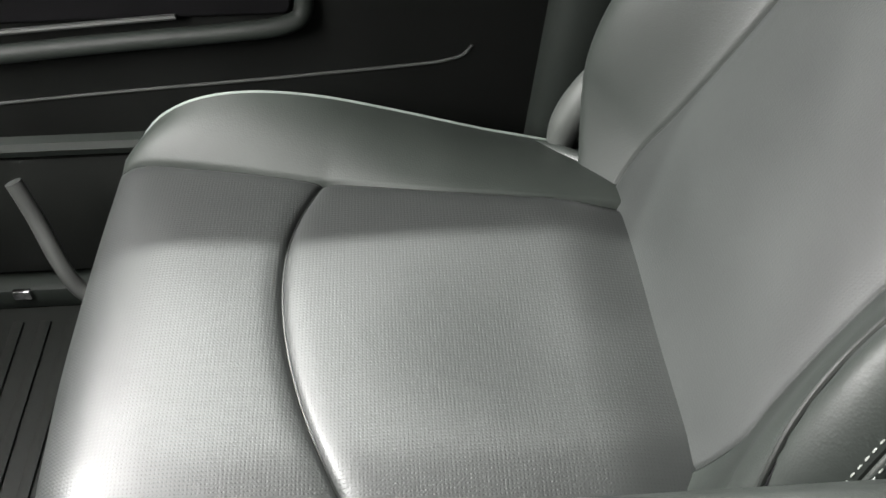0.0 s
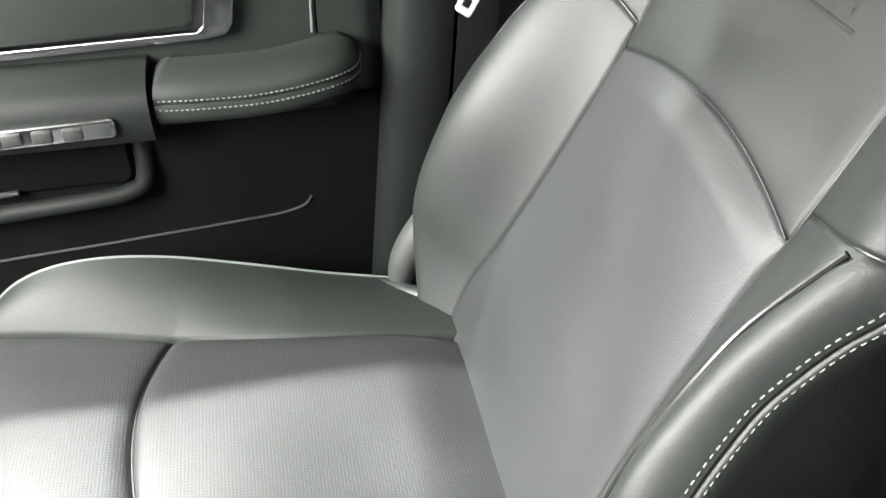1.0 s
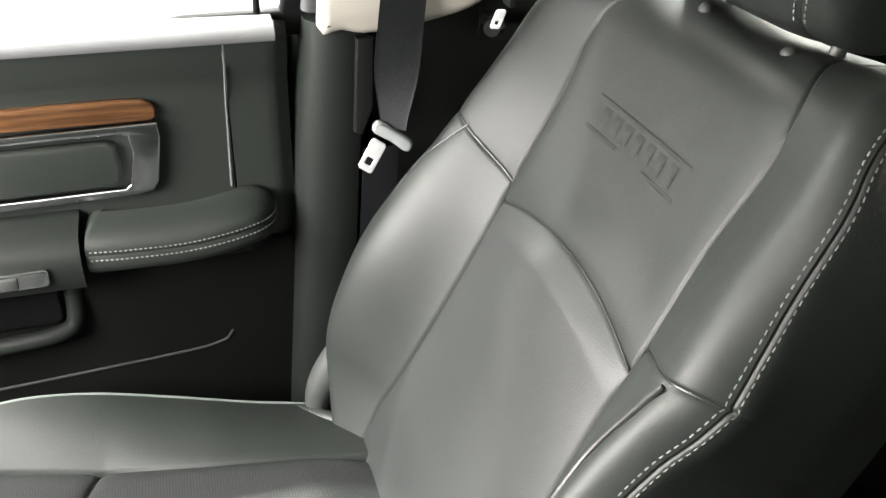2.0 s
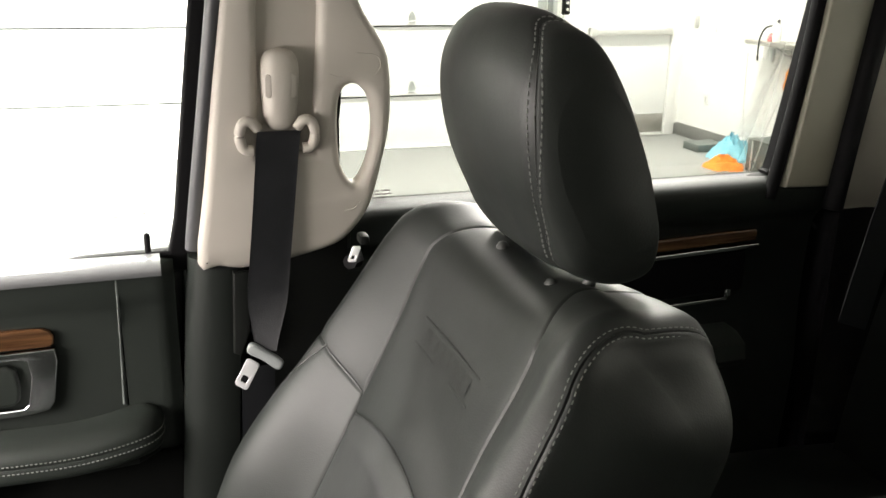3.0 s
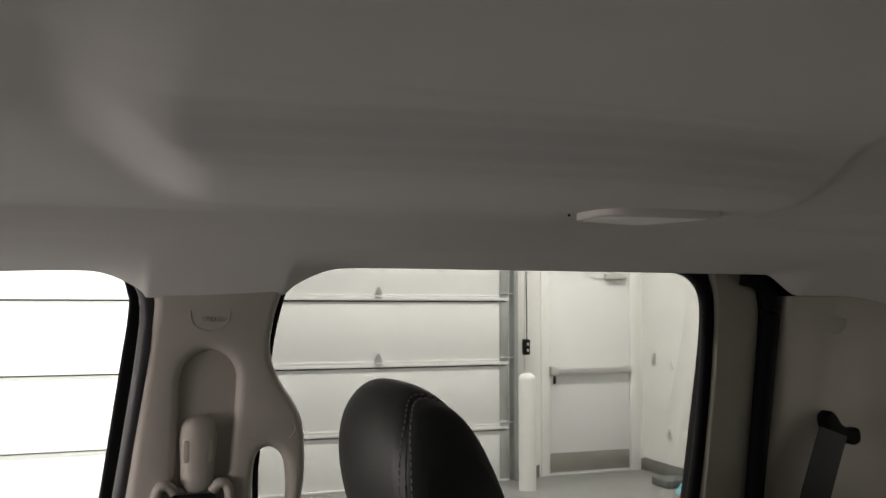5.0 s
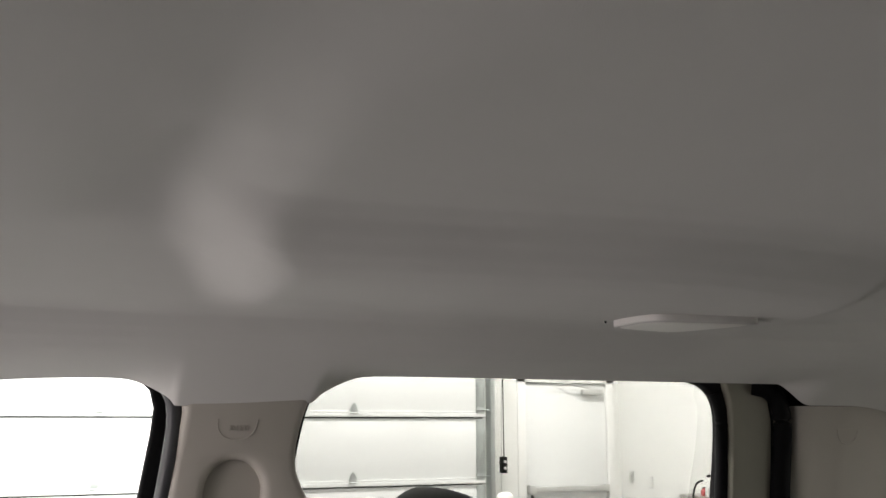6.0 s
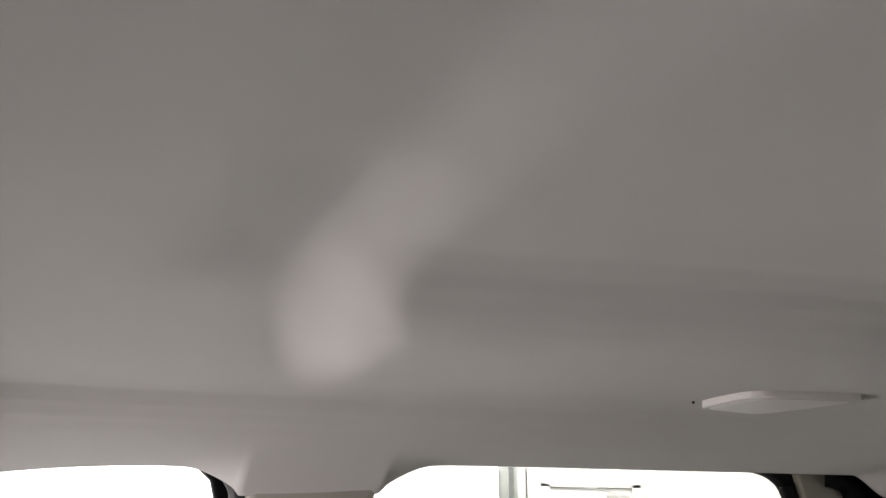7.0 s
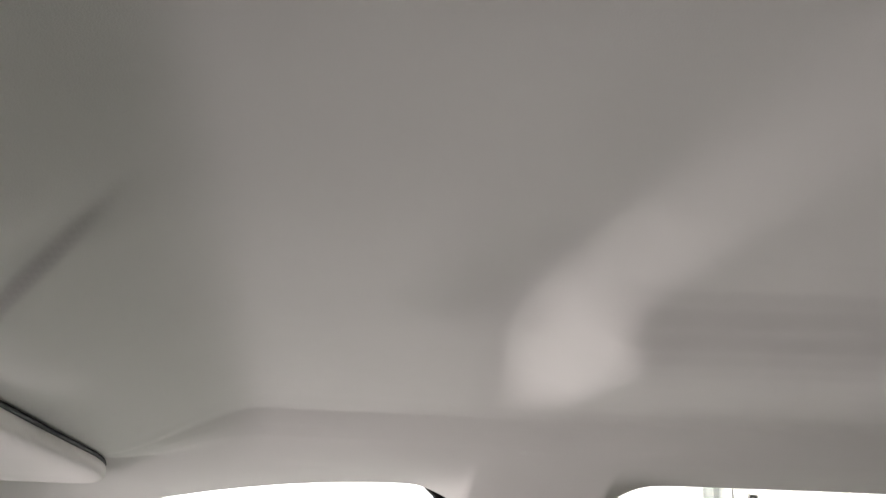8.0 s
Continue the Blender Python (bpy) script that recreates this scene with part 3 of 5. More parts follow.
# ---------------------------------------------------------------- cab shell of the pickup
# x runs to the rear of the cab, y to the passenger's side


def pillar_y(z):
    """Inner face of the side trim: it leans in towards the roof."""
    return 0.780 - 0.10 * max(z - 1.42, 0.0) - 0.30 * max(z - 1.62, 0.0)


def glass_y(z):
    return 0.862 - 0.09 * (z - 1.25)


def quarter(a, b, x):
    """A quarter round from 0 at a, flat there, to 1 at b, steep there."""
    t = min(max((x - a) / (b - a), 0.0), 1.0)
    return 1.0 - math.sqrt(1.0 - t * t)


def edge_drop(x):
    """How far the liner's edge comes down over the pillars between the windows."""
    if x > 0.23:
        return max(0.65 * quarter(0.405, 0.314, x) + 0.35 * smooth(0.385, 0.306, x), 1.05 * smooth(1.10, 1.165, x))
    return 0.65 * quarter(0.052, 0.134, x) + 0.35 * smooth(0.070, 0.142, x)


def liner_z(x, y):
    """Height of the headliner's face: a front field and a rear pan, with a soft cross rib between them over the side pillars."""
    a = abs(y)
    rail = [(0.550, 1.7708), (0.560, 1.7650), (0.575, 1.7570), (0.60, 1.7455), (0.635, 1.7315), (0.68, 1.7190), (0.72, 1.7110)]
    front = lerp_table([(0.0, 1.790), (0.27, 1.790), (0.36, 1.7865), (0.44, 1.7818), (0.50, 1.7775), (0.535, 1.7735)] + rail, a)
    rear = lerp_table([(0.0, 1.7835), (0.055, 1.7833), (0.08, 1.7798), (0.11, 1.7725), (0.14, 1.7655), (0.17, 1.7612), (0.20, 1.7595), (0.25, 1.7597), (0.32, 1.7625), (0.40, 1.7675), (0.46, 1.7722), (0.50, 1.7742), (0.535, 1.7730)] + rail, a + 0.15 * max(x - 0.14, 0.0) * (1.0 - smooth(0.22, 0.42, a)) * (1.0 - smooth(0.35, 0.75, x)))
    if y < 0:
        rear = front - 0.0060 * (1.0 - smooth(0.30, 0.52, a))
    x0 = min(0.060 + 0.22 * max(a - 0.20, 0.0), 0.138)
    x1 = 0.135 + 0.032 * smooth(0.10, 0.21, a) + min(0.09 * max(a - 0.22, 0.0), 0.026)
    back = smooth(x0, x1, x)
    z = front + (rear - front) * back
    # a faint crest in front of the rib
    crest = 0.082 - 0.17 * max(y, -0.02)
    z += 0.0072 * smooth(crest - 0.085, crest, x) * (1.0 - back) * (0.4 * smooth(-0.40, -0.10, y) + 0.6 * smooth(-0.055, 0.0, y)) * (1.0 - smooth(0.10, 0.22, y))
    side = 1.0 - smooth(0.42, 0.52, a)
    # the plate round the overhead console in front: a rounded lip, then a slow fall
    bound = -0.187 - 0.795 * max(y, -0.08)
    held = (1.0 - smooth(0.30, 0.40, y)) * smooth(-0.080, 0.0, y)
    z -= 0.0046 * held * (smooth(bound - 0.010, bound, x) if x < bound else math.exp((bound - x) / 0.050))
    z -= 0.010 * smooth(bound + 0.012, bound - 0.14, x) * (1.0 - smooth(0.16, 0.32, y))
    # a crisp arched fold, behind which the liner rises slowly
    fold = 0.585 + 0.46 * min(a, 0.312)
    z += (0.0018 * smooth(fold, fold + 0.008, x) + 0.055 * min(max(x - fold, 0.0), 0.30)) * side
    # the front comes down to the windscreen
    z -= 0.060 * smooth(-0.105, -0.268, x) * (1.0 - 0.9 * smooth(0.52, 0.66, a))
    # tail falls to the rear wall
    z -= 0.12 * smooth(1.20, 1.55, x)
    return z


def headliner():
    P = []
    xs = [-0.60 + 0.01 * i for i in range(28)] + [-0.32 + 0.003 * i for i in range(74)] + [-0.098 + 0.0053 * i for i in range(321)]
    for x in xs:
        e = edge_drop(x)
        ye, ze = 0.736 - 0.003 * e, 1.711 + 0.009 * smooth(0.15, 0.45, x) - 0.033 * e - 0.05 * smooth(1.25, 1.55, x) - min(0.35 * max(0.05 - x, 0.0) ** 2, 0.07)
        zf = ze + 0.033 * e
        sides = []
        for sgn in (-1, 1):
            half = [(0.005 * j, liner_z(x, sgn * 0.005 * j)) for j in range(1, 125)]
            z0 = half[-1][1]
            half += [(0.62 + (ye - 0.62) * k / 10, z0 + (zf - z0) * (0.14 * k - 0.4 * (k / 10) ** 2) + (ze - zf) * (k / 10) ** 2.2) for k in range(1, 11)]
            half += [(ye + 0.003, ze - 0.0012), (ye + 0.007, ze - 0.0005), (ye + 0.010, ze + 0.003), (ye + 0.011, ze + 0.012)]
            sides.append([Vector((x, sgn * y, z)) for y, z in half])
        P.append(sides[0][::-1] + [Vector((x, 0, liner_z(x, 0)))] + sides[1])
    return grid_mesh(P)


solid("ceiling_liner", headliner(), M["liner"], "light grey cloth headliner with a soft cross rib", "ceiling", kind="structure", sharp=80)
solid("roof", box(-0.60, 1.62, -0.80, 0.80, 1.815, 1.86, 0.01), M["roof_skin"], "black painted roof skin above the liner", "roof", kind="structure")


def side_rail(s):
    """The box section of the roof side over the doors, behind the liner's edge."""
    pts = [(0.750, 1.730), (0.752, 1.760), (0.775, 1.815), (0.86, 1.79), (0.885, 1.745), (0.80, 1.730)]
    return grid_mesh([[Vector((x, s * y, z)) for y, z in pts] for x in (-0.62, 0.1, 0.8, 1.55)], True)


solid("side_rail", side_rail(1), M["rubber"], "black roof side rail over the doors", "trim", kind="structure")
solid("side_rail", side_rail(-1), M["rubber"], "black roof side rail over the doors", "trim", kind="structure")
solid("cab_floor", box(-1.1, 1.6, -0.90, 0.93, 0.40, 0.45), M["carpet"], "black carpeted cab floor", "floor", kind="structure")
solid("underbody", box(-1.30, 1.52, -0.86, 0.88, 0.0, 0.398), M["rubber"], "plain black underbody closing the cab below", "vehicle body", kind="structure")
# outer skin of the passenger's side: doors, centre pillar, rear quarter
for spot in ((-1.40, 1.62, 0.908, 0.935, 0.40, 1.235), (0.14, 0.30, 0.872, 0.90, 1.2352, 1.78), (1.10, 1.62, 0.872, 0.90, 1.2352, 1.80), (1.125, 1.56, 0.80, 0.905, 0.452, 1.244), (-1.40, -0.78, 0.872, 0.90, 1.2352, 1.60)):
    solid("wall_passenger_side", box(*spot), M["roof_skin"], "black outer skin of the cab side", "wall", kind="structure")
# plain walls that close the cab behind the camera
bm = box(-1.4, 1.6, -0.95, -0.88, 0.40, 1.27)
solid("wall_driver_side", bm, M["door_vinyl"], "plain dark cab side with an open window", "wall", kind="structure")
# unseen dark panels, put over the driver's windows to block their light
for x0, x1 in ((-1.40, 0.30), (1.05, 1.56)):
    solid("blocker_driver_side", box(x0, x1, -0.92, -0.80, 1.272, 1.80), M["door_vinyl"], "unseen dark panel blocking light from the driver's side", "pillar", kind="structure")
# unseen pane, its tint chosen to dim what light is left there
solid("window_driver_side", box(0.301, 1.049, -0.87, -0.866, 1.271, 1.80), M["glass_dark"], "unseen dark tinted rear window, added to dim the driver's side", "window", kind="structure")
bm = box(-1.45, -1.40, -0.95, 0.95, 0.40, 1.13)
# unseen dash block, its height set to keep windscreen light off the cushion
box(-1.35, -0.85, -0.88, 0.83, 0.85, 1.205, 0.03, bm=bm)
# unseen front pillars, added to block light at the windscreen's sides
solid("pillar_front_blocker", tube([(-1.22, 0.80, 1.04), (-0.82, 0.735, 1.47), (-0.58, 0.70, 1.735)], 0.036, 10), M["trim"], "unseen tan front pillar, added to block light beside the windscreen", "pillar", kind="structure")
solid("pillar_front_blocker", tube([(-1.22, -0.80, 1.04), (-0.82, -0.735, 1.47), (-0.58, -0.70, 1.735)], 0.036, 10), M["trim"], "unseen tan front pillar, added to block light beside the windscreen", "pillar", kind="structure")
solid("wall_dash", bm, M["black_plastic"], "plain black unseen dash closing the cab in front, raised to block light", "wall", kind="structure")
bm = box(1.56, 1.62, -0.92, 0.93, 0.40, 1.24)
box(1.56, 1.62, -0.92, -0.62, 1.24, 1.82, bm=bm)
box(1.56, 1.62, 0.62, 0.93, 1.24, 1.82, bm=bm)
box(1.56, 1.62, -0.62, 0.62, 1.66, 1.82, bm=bm)
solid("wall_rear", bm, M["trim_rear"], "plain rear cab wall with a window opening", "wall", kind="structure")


# ---------------------------------------------------------------- side trim of the cab
def on_pillar(a, b, d):
    return Vector((a, pillar_y(b) + d, b))


def pillar_trim():
    t = thing("pillar_trim", (0.2, 0.78, 1.25), "tan plastic centre pillar trim with a moulded grab handle", "pillar trim")
    right = [(0.094, 1.250), (0.120, 1.246), (0.145, 1.241), (0.180, 1.243), (0.216, 1.249), (0.272, 1.263), (0.300, 1.285), (0.322, 1.318), (0.338, 1.374), (0.347, 1.415), (0.349, 1.455), (0.344, 1.508), (0.330, 1.538), (0.312, 1.565), (0.300, 1.592), (0.297, 1.620), (0.299, 1.645), (0.304, 1.672), (0.314, 1.700), (0.318, 1.715)]
    left = [(0.120, 1.715), (0.136, 1.700), (0.146, 1.677), (0.145, 1.650), (0.140, 1.611), (0.124, 1.479), (0.108, 1.349)]
    outline = [(p.x, p.y) for p in spline([(a, b, 0) for a, b in right + left], 3, True)]
    hole = flat_loop([(0.279, 1.405), (0.279, 1.442), (0.283, 1.465), (0.293, 1.475), (0.306, 1.474), (0.319, 1.460), (0.325, 1.432), (0.324, 1.400), (0.315, 1.368), (0.302, 1.348), (0.291, 1.352), (0.282, 1.372)], 4)
    slot = [(0.177, 1.392), (0.178, 1.44), (0.180, 1.540)] + [(0.2175 + 0.0375 * math.cos(radians(a)), 1.566 + 0.043 * math.sin(radians(a))) for a in range(175, 4, -15)] + [(0.252, 1.52), (0.246, 1.44), (0.2445, 1.392)]
    part("panel", plate(outline, [hole, slot], 0.034, 0.012, lambda a, b, d: on_pillar(a, b, d + 0.012)), M["trim"], t, sharp=60)
    part("slot_back", plate([(0.17, 1.32), (0.17, 1.62), (0.262, 1.62), (0.262, 1.32)], [], 0.006, 0.001, lambda a, b, d: on_pillar(a, b, d + 0.016)), M["trim"], t)
    # moulded marks: an outline over the slot and two on the handle
    arc = [on_pillar(0.2155 + 0.0250 * math.cos(radians(a)), 1.654 + 0.020 * math.sin(radians(a)), -0.0052) for a in range(180, 361, 12)] + [on_pillar(0.2405, 1.660, -0.0052)]
    part("moulded_mark", tube([on_pillar(0.1905, 1.660, -0.0052)] + arc, 0.0008, 6), M["trim"], t, "moulded half-round mark")
    for k in range(6):
        x = 0.205 + 0.0045 * k
        part("moulded_bar", box(x, x + 0.002, pillar_y(1.652) - 0.0054, pillar_y(1.652) - 0.0040, 1.646, 1.657), M["trim"], t)
    part("moulded_mark", tube(spline([on_pillar(0.302, 1.515, -0.0052), on_pillar(0.326, 1.512, -0.0052), on_pillar(0.333, 1.500, -0.0052), on_pillar(0.326, 1.487, -0.0052)], 4), 0.0008, 6), M["trim"], t)
    part("moulded_mark", tube(spline([on_pillar(0.266, 1.490, -0.0052), on_pillar(0.277, 1.486, -0.0052), on_pillar(0.293, 1.486, -0.0052)], 4), 0.0008, 6), M["trim"], t)
    part("moulded_mark", tube(spline([on_pillar(0.285, 1.310, -0.0052), on_pillar(0.298, 1.313, -0.0052), on_pillar(0.306, 1.322, -0.0052)], 4), 0.0008, 6), M["trim"], t)
    return t


pillar_trim()


def pillar_base():
    t = thing("pillar_base", (0.12, 0.80, 0.5), "black lower centre pillar cover", "pillar trim")
    P = []
    for z in [0.42 + 0.04 * i for i in range(21)] + [1.2505]:
        k = (1.25 - z)
        x0, x1 = 0.082 - 0.085 * k, 0.150 - 0.06 * k
        P.append([Vector(p) for p in ((x0, 0.90, z), (x0 + 0.002, 0.815, z), (x0 + 0.014, 0.800, z), (x0 + 0.03, 0.794, z), (x1 - 0.02, 0.792, z), (x1, 0.798, z), (x1 + 0.010, 0.83, z), (x1 + 0.011, 0.90, z))])
    part("cover", grid_mesh(P, True), M["pillar_vinyl"], t)
    part("rear_cover", box(0.163, 0.42, 0.835, 0.90, 0.42, 1.262, 0.012), M["black_plastic"], t)
    part("fin", plate([(0.137, 1.235), (0.158, 1.235), (0.156, 1.15), (0.142, 1.115), (0.132, 1.12)], [], 0.012, 0.003, lambda a, b, d: Vector((a, 0.790 + d, b))), M["black_plastic"], t)
    return t


pillar_base()


def seat_belt():
    t = thing("seat_belt", (0.2, 0.77, 1.1), "black front seat belt hanging in a tan height adjuster", "seat belt")
    # height adjuster with its pads
    P = []
    for i in range(25):
        f = i / 24
        z = 1.418 + 0.105 * f
        w = 0.0205 * (1 - abs(2 * f - 1) ** 5) ** 0.5 + 0.0015
        w *= 1.0 + 0.10 * smooth(0.3, 0.7, f)
        cx = 0.2055 + 0.001 * f
        d = 0.022 * (1 - abs(2 * f - 1) ** 4) ** 0.5 + 0.002
        y = pillar_y(z) + 0.006
        P.append([Vector((cx + w * math.copysign(abs(math.cos(a)) ** 0.7, math.cos(a)), y - d * max(math.sin(a), -0.35) ** (1 if math.sin(a) < 0 else 1), z)) for a in [2 * math.pi * j / 28 for j in range(28)]])
    adj = part("height_adjuster", grid_mesh(P, True), M["trim"], t, "tan plastic height adjuster")
    part("gap", plate(rounded(0.1805, 0.2325, 1.42, 1.5275, 0.023), [], 0.003, 0.0006, lambda a, b, d: on_pillar(a, b, d + 0.0115)), M["rubber"], adj, "dark gap round the adjuster")
    for x in (0.1895, 0.2195):
        part("pad", plate(rounded(x - 0.0042, x + 0.0042, 1.463, 1.492, 0.004), [], 0.004, 0.0012, lambda a, b, d: Vector((a, pillar_y(b) - 0.0150 + d + 6.0 * (a - 0.2055) ** 2, b))), M["trim"], adj)
    # D ring: two ears and a lower loop
    for s in (-1, 1):
        ear = spline([(0.2 + s * 0.024, 0.772, 1.424), (0.2 + s * 0.033, 0.768, 1.434), (0.2 + s * 0.043, 0.768, 1.431), (0.2 + s * 0.047, 0.769, 1.415), (0.2 + s * 0.042, 0.770, 1.400), (0.2 + s * 0.031, 0.771, 1.398)], 5)
        part("guide_ear", tube(ear, 0.0068, 10), M["trim"], t, "tan belt guide ear")
    part("guide_bar", tube([(0.166, 0.783, 1.425), (0.2, 0.784, 1.421), (0.234, 0.783, 1.425)], 0.005, 8), M["trim"], t)
    # webbing from the guide to the tongue
    run = spline([(0.2025, 0.7715, 1.4205), (0.1990, 0.767, 1.400), (0.1890, 0.7635, 1.31), (0.1785, 0.757, 1.225), (0.1730, 0.750, 1.175), (0.1700, 0.746, 1.138)], 8)
    P = []
    for i, p in enumerate(run):
        f = i / (len(run) - 1)
        h = 0.0272 - 0.002 * f - 0.010 * smooth(0.62, 1.0, f)
        twist = -0.55 * smooth(0.45, 1.0, f)
        ax = Vector((math.cos(twist), math.sin(twist), 0))
        nn = Vector((-math.sin(twist), math.cos(twist), 0)) * 0.0007
        row = [p + ax * h * (2 * j / 10 - 1) - nn * (1 + 0.5 * math.cos(j * math.pi)) for j in range(11)]
        P.append(row + [p + ax * h * (1 - 2 * j / 10) + nn for j in range(11)])
    part("webbing", grid_mesh(P, True), M["webbing"], t, "black woven webbing")
    back = [(0.163, 0.780, 1.10), (0.155, 0.800, 0.85), (0.150, 0.815, 0.60)]
    P = [[Vector(p) + Vector((0.022 * (2 * j / 6 - 1), 0, 0)) for j in range(7)] + [Vector(p) + Vector((0.022 * (1 - 2 * j / 6), 0.0014, 0)) for j in range(7)] for p in spline(back, 5)]
    part("webbing", grid_mesh(P, True), M["webbing"], t, "black woven webbing")
    # tongue: grey grip and steel blade
    gx, gy, gz = 0.1685, 0.744, 1.131
    ax = Vector((0.82, -0.25, -0.51)).normalized()
    dn = Vector((-0.46, 0.05, -0.885)).normalized()
    nn = ax.cross(dn).normalized()
    grip = [(-0.026, 0.000), (-0.021, 0.008), (0.0, 0.007), (0.019, 0.009), (0.026, 0.005), (0.023, -0.005), (0.0, -0.007), (-0.021, -0.007)]
    part("tongue_grip", plate([(p.x, p.y) for p in spline([(a, b, 0) for a, b in grip], 4, True)], [], 0.012, 0.004, lambda a, b, d: Vector((gx, gy, gz)) + ax * a + dn * b + nn * d), M["silver_paint"], t, "grey plastic tongue grip")
    blade = rounded(-0.0095, 0.0095, 0.007, 0.048, 0.004)
    part("tongue_blade", plate(blade, [rounded(-0.0042, 0.0042, 0.030, 0.040, 0.002)], 0.003, 0.0008, lambda a, b, d: Vector((gx - 0.012, gy, gz)) + ax * a + dn * b + nn * d), M["bright_steel"], t, "bright steel belt tongue")
    return t


seat_belt()
t = thing("anchor_clip", (0.287, 0.79, 1.266), "small bright steel clip at the foot of the pillar trim", "clip")
part("blade", plate(rounded(-0.0065, 0.0065, -0.010, 0.011, 0.003), [rounded(-0.003, 0.003, -0.0065, -0.001, 0.0012)], 0.004, 0.001, lambda a, b, d: Vector((0.287 + a * 0.8 + b * 0.35, 0.735 + d - a * 0.3, 1.262 + b))), M["bright_steel"], t, "bright steel blade")
part("holder", tube([(0.283, 0.742, 1.250), (0.296, 0.760, 1.245), (0.31, 0.835, 1.235)], 0.010, 8), M["rubber"], t, "black rubber holder")
part("latch", box(0.290, 0.303, 0.712, 0.735, 1.280, 1.293, 0.004), M["black_plastic"], t, "black latch")


def lean_glass(a, b, d):
    return Vector((a, glass_y(b) + d, b))


def front_door():
    t = thing("front_door", (-0.3, 0.86, 0.46), "closed black front door with walnut trim and a padded armrest", "vehicle door")
    # window frame with its opening; the rear edge leans
    win = [(-0.72, 1.245), (0.060, 1.255), (0.070, 1.30), (0.106, 1.58), (0.114, 1.64), (0.1165, 1.675), (0.110, 1.698), (0.090, 1.716), (0.060, 1.724), (-0.10, 1.722), (-0.40, 1.700), (-0.62, 1.60), (-0.72, 1.42)]
    out = [(-0.80, 1.225), (0.108, 1.225), (0.112, 1.30), (0.150, 1.60), (0.158, 1.70), (0.135, 1.755), (-0.10, 1.760), (-0.45, 1.745), (-0.70, 1.64), (-0.80, 1.45)]
    part("window_frame", plate(out, [win], 0.022, 0.005, lambda a, b, d: lean_glass(a, b, d - 0.014)), M["rubber"], t, "black window frame")
    run = [(0.0905, 1.262), (0.096, 1.31), (0.118, 1.47), (0.136, 1.61), (0.138, 1.672), (0.126, 1.702), (0.100, 1.722)]
    part("door_seal", tube([Vector((a, 0.818 - 0.20 * (b - 1.25) * 0.7, b)) for a, b in [(p.x, p.y) for p in spline([(a, b, 0) for a, b in run], 4)]], 0.0105, 10), M["seal_grey"], t, "dark grey door seal")
    part("glass", plate(win, [], 0.004, 0.0005, lambda a, b, d: lean_glass(a, b, d + 0.004)), M["glass_clear"], t, "clear side glass").visible_shadow = False
    # etched maker's marks on the glass, as plain bars
    g = bmesh.new()
    for x0, x1, z in ((0.016, 0.036, 1.303), (-0.008, 0.012, 1.300), (-0.012, 0.006, 1.294), (0.010, 0.022, 1.2945), (0.025, 0.037, 1.296), (0.012, 0.019, 1.287), (0.0405, 0.0455, 1.302)):
        box(x0, x1, glass_y(z) - 0.0012, glass_y(z) - 0.0006, z - 0.0014, z + 0.0014, bm=g)
    part("glass_mark", g, M["etch"], t, "small etched mark")
    # inner panel swept along the door: top roll, waist and lower field
    prof = [(0.905, 1.235), (0.884, 1.2485), (0.850, 1.2475), (0.832, 1.244), (0.824, 1.236), (0.822, 1.224), (0.829, 1.200), (0.838, 1.178), (0.842, 1.150), (0.843, 1.09), (0.842, 1.03), (0.838, 0.95), (0.836, 0.80), (0.84, 0.60), (0.85, 0.47), (0.905, 0.47)]
    prof = [(p.x, p.y) for p in spline([(a, b, 0) for a, b in prof], 4)]
    part("inner_panel", grid_mesh([[Vector((x, y, z)) for y, z in prof] for x in [-0.80 + 0.0395 * i for i in range(21)]], True), M["door_vinyl"], t, "black soft door panel")
    prof2 = [(0.905, 1.238)] + [(y - 0.003, z + 0.001) for y, z in prof if 1.02 < z][1:] + [(0.842, 0.96), (0.846, 0.70), (0.85, 0.47), (0.905, 0.47)]
    part("rear_panel", grid_mesh([[Vector((x, y + 0.010 * smooth(0.045, 0.064, x), z)) for y, z in prof2] for x in (-0.0080, -0.003, 0.006, 0.02, 0.035, 0.045, 0.052, 0.058, 0.064)], True), M["door_vinyl"], t, "black rear panel section")
    part("panel_joint", tube([(-0.009, 0.8215, 1.238), (-0.009, 0.826, 1.20), (-0.011, 0.839, 1.15), (-0.015, 0.840, 1.04)], 0.0016, 6), M["bin_grey"], t, "light edge of the panel joint")
    part("lower_panel", box(-0.79, 0.058, 0.8325, 0.9, 0.465, 0.962, 0.004), M["hard_black"], t, "black hard lower panel")
    # top roll of the black panel, painted pale for the glare on it
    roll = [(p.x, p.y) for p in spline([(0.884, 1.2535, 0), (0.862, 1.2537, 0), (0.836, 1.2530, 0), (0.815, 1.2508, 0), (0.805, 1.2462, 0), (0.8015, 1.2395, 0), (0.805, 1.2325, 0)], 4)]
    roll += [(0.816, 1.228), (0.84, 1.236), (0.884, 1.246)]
    part("window_ledge", grid_mesh([[Vector((x, y, z)) for y, z in roll] for x in [-0.80 + 0.0424 * i for i in range(21)]], True), M["ledge"], t, "smooth roll under the window, window glare put into its pale colour")
    # walnut strip and chrome handle surround
    wx = [(-0.62, 1.138), (-0.098, 1.138), (-0.092, 1.142), (-0.091, 1.152), (-0.095, 1.160), (-0.106, 1.1645), (-0.14, 1.166), (-0.62, 1.162)]
    part("wood_trim", plate(wx, [], 0.012, 0.0035, lambda a, b, d: Vector((a, 0.838 + d, b))), M["wood"], t, "polished walnut trim strip")
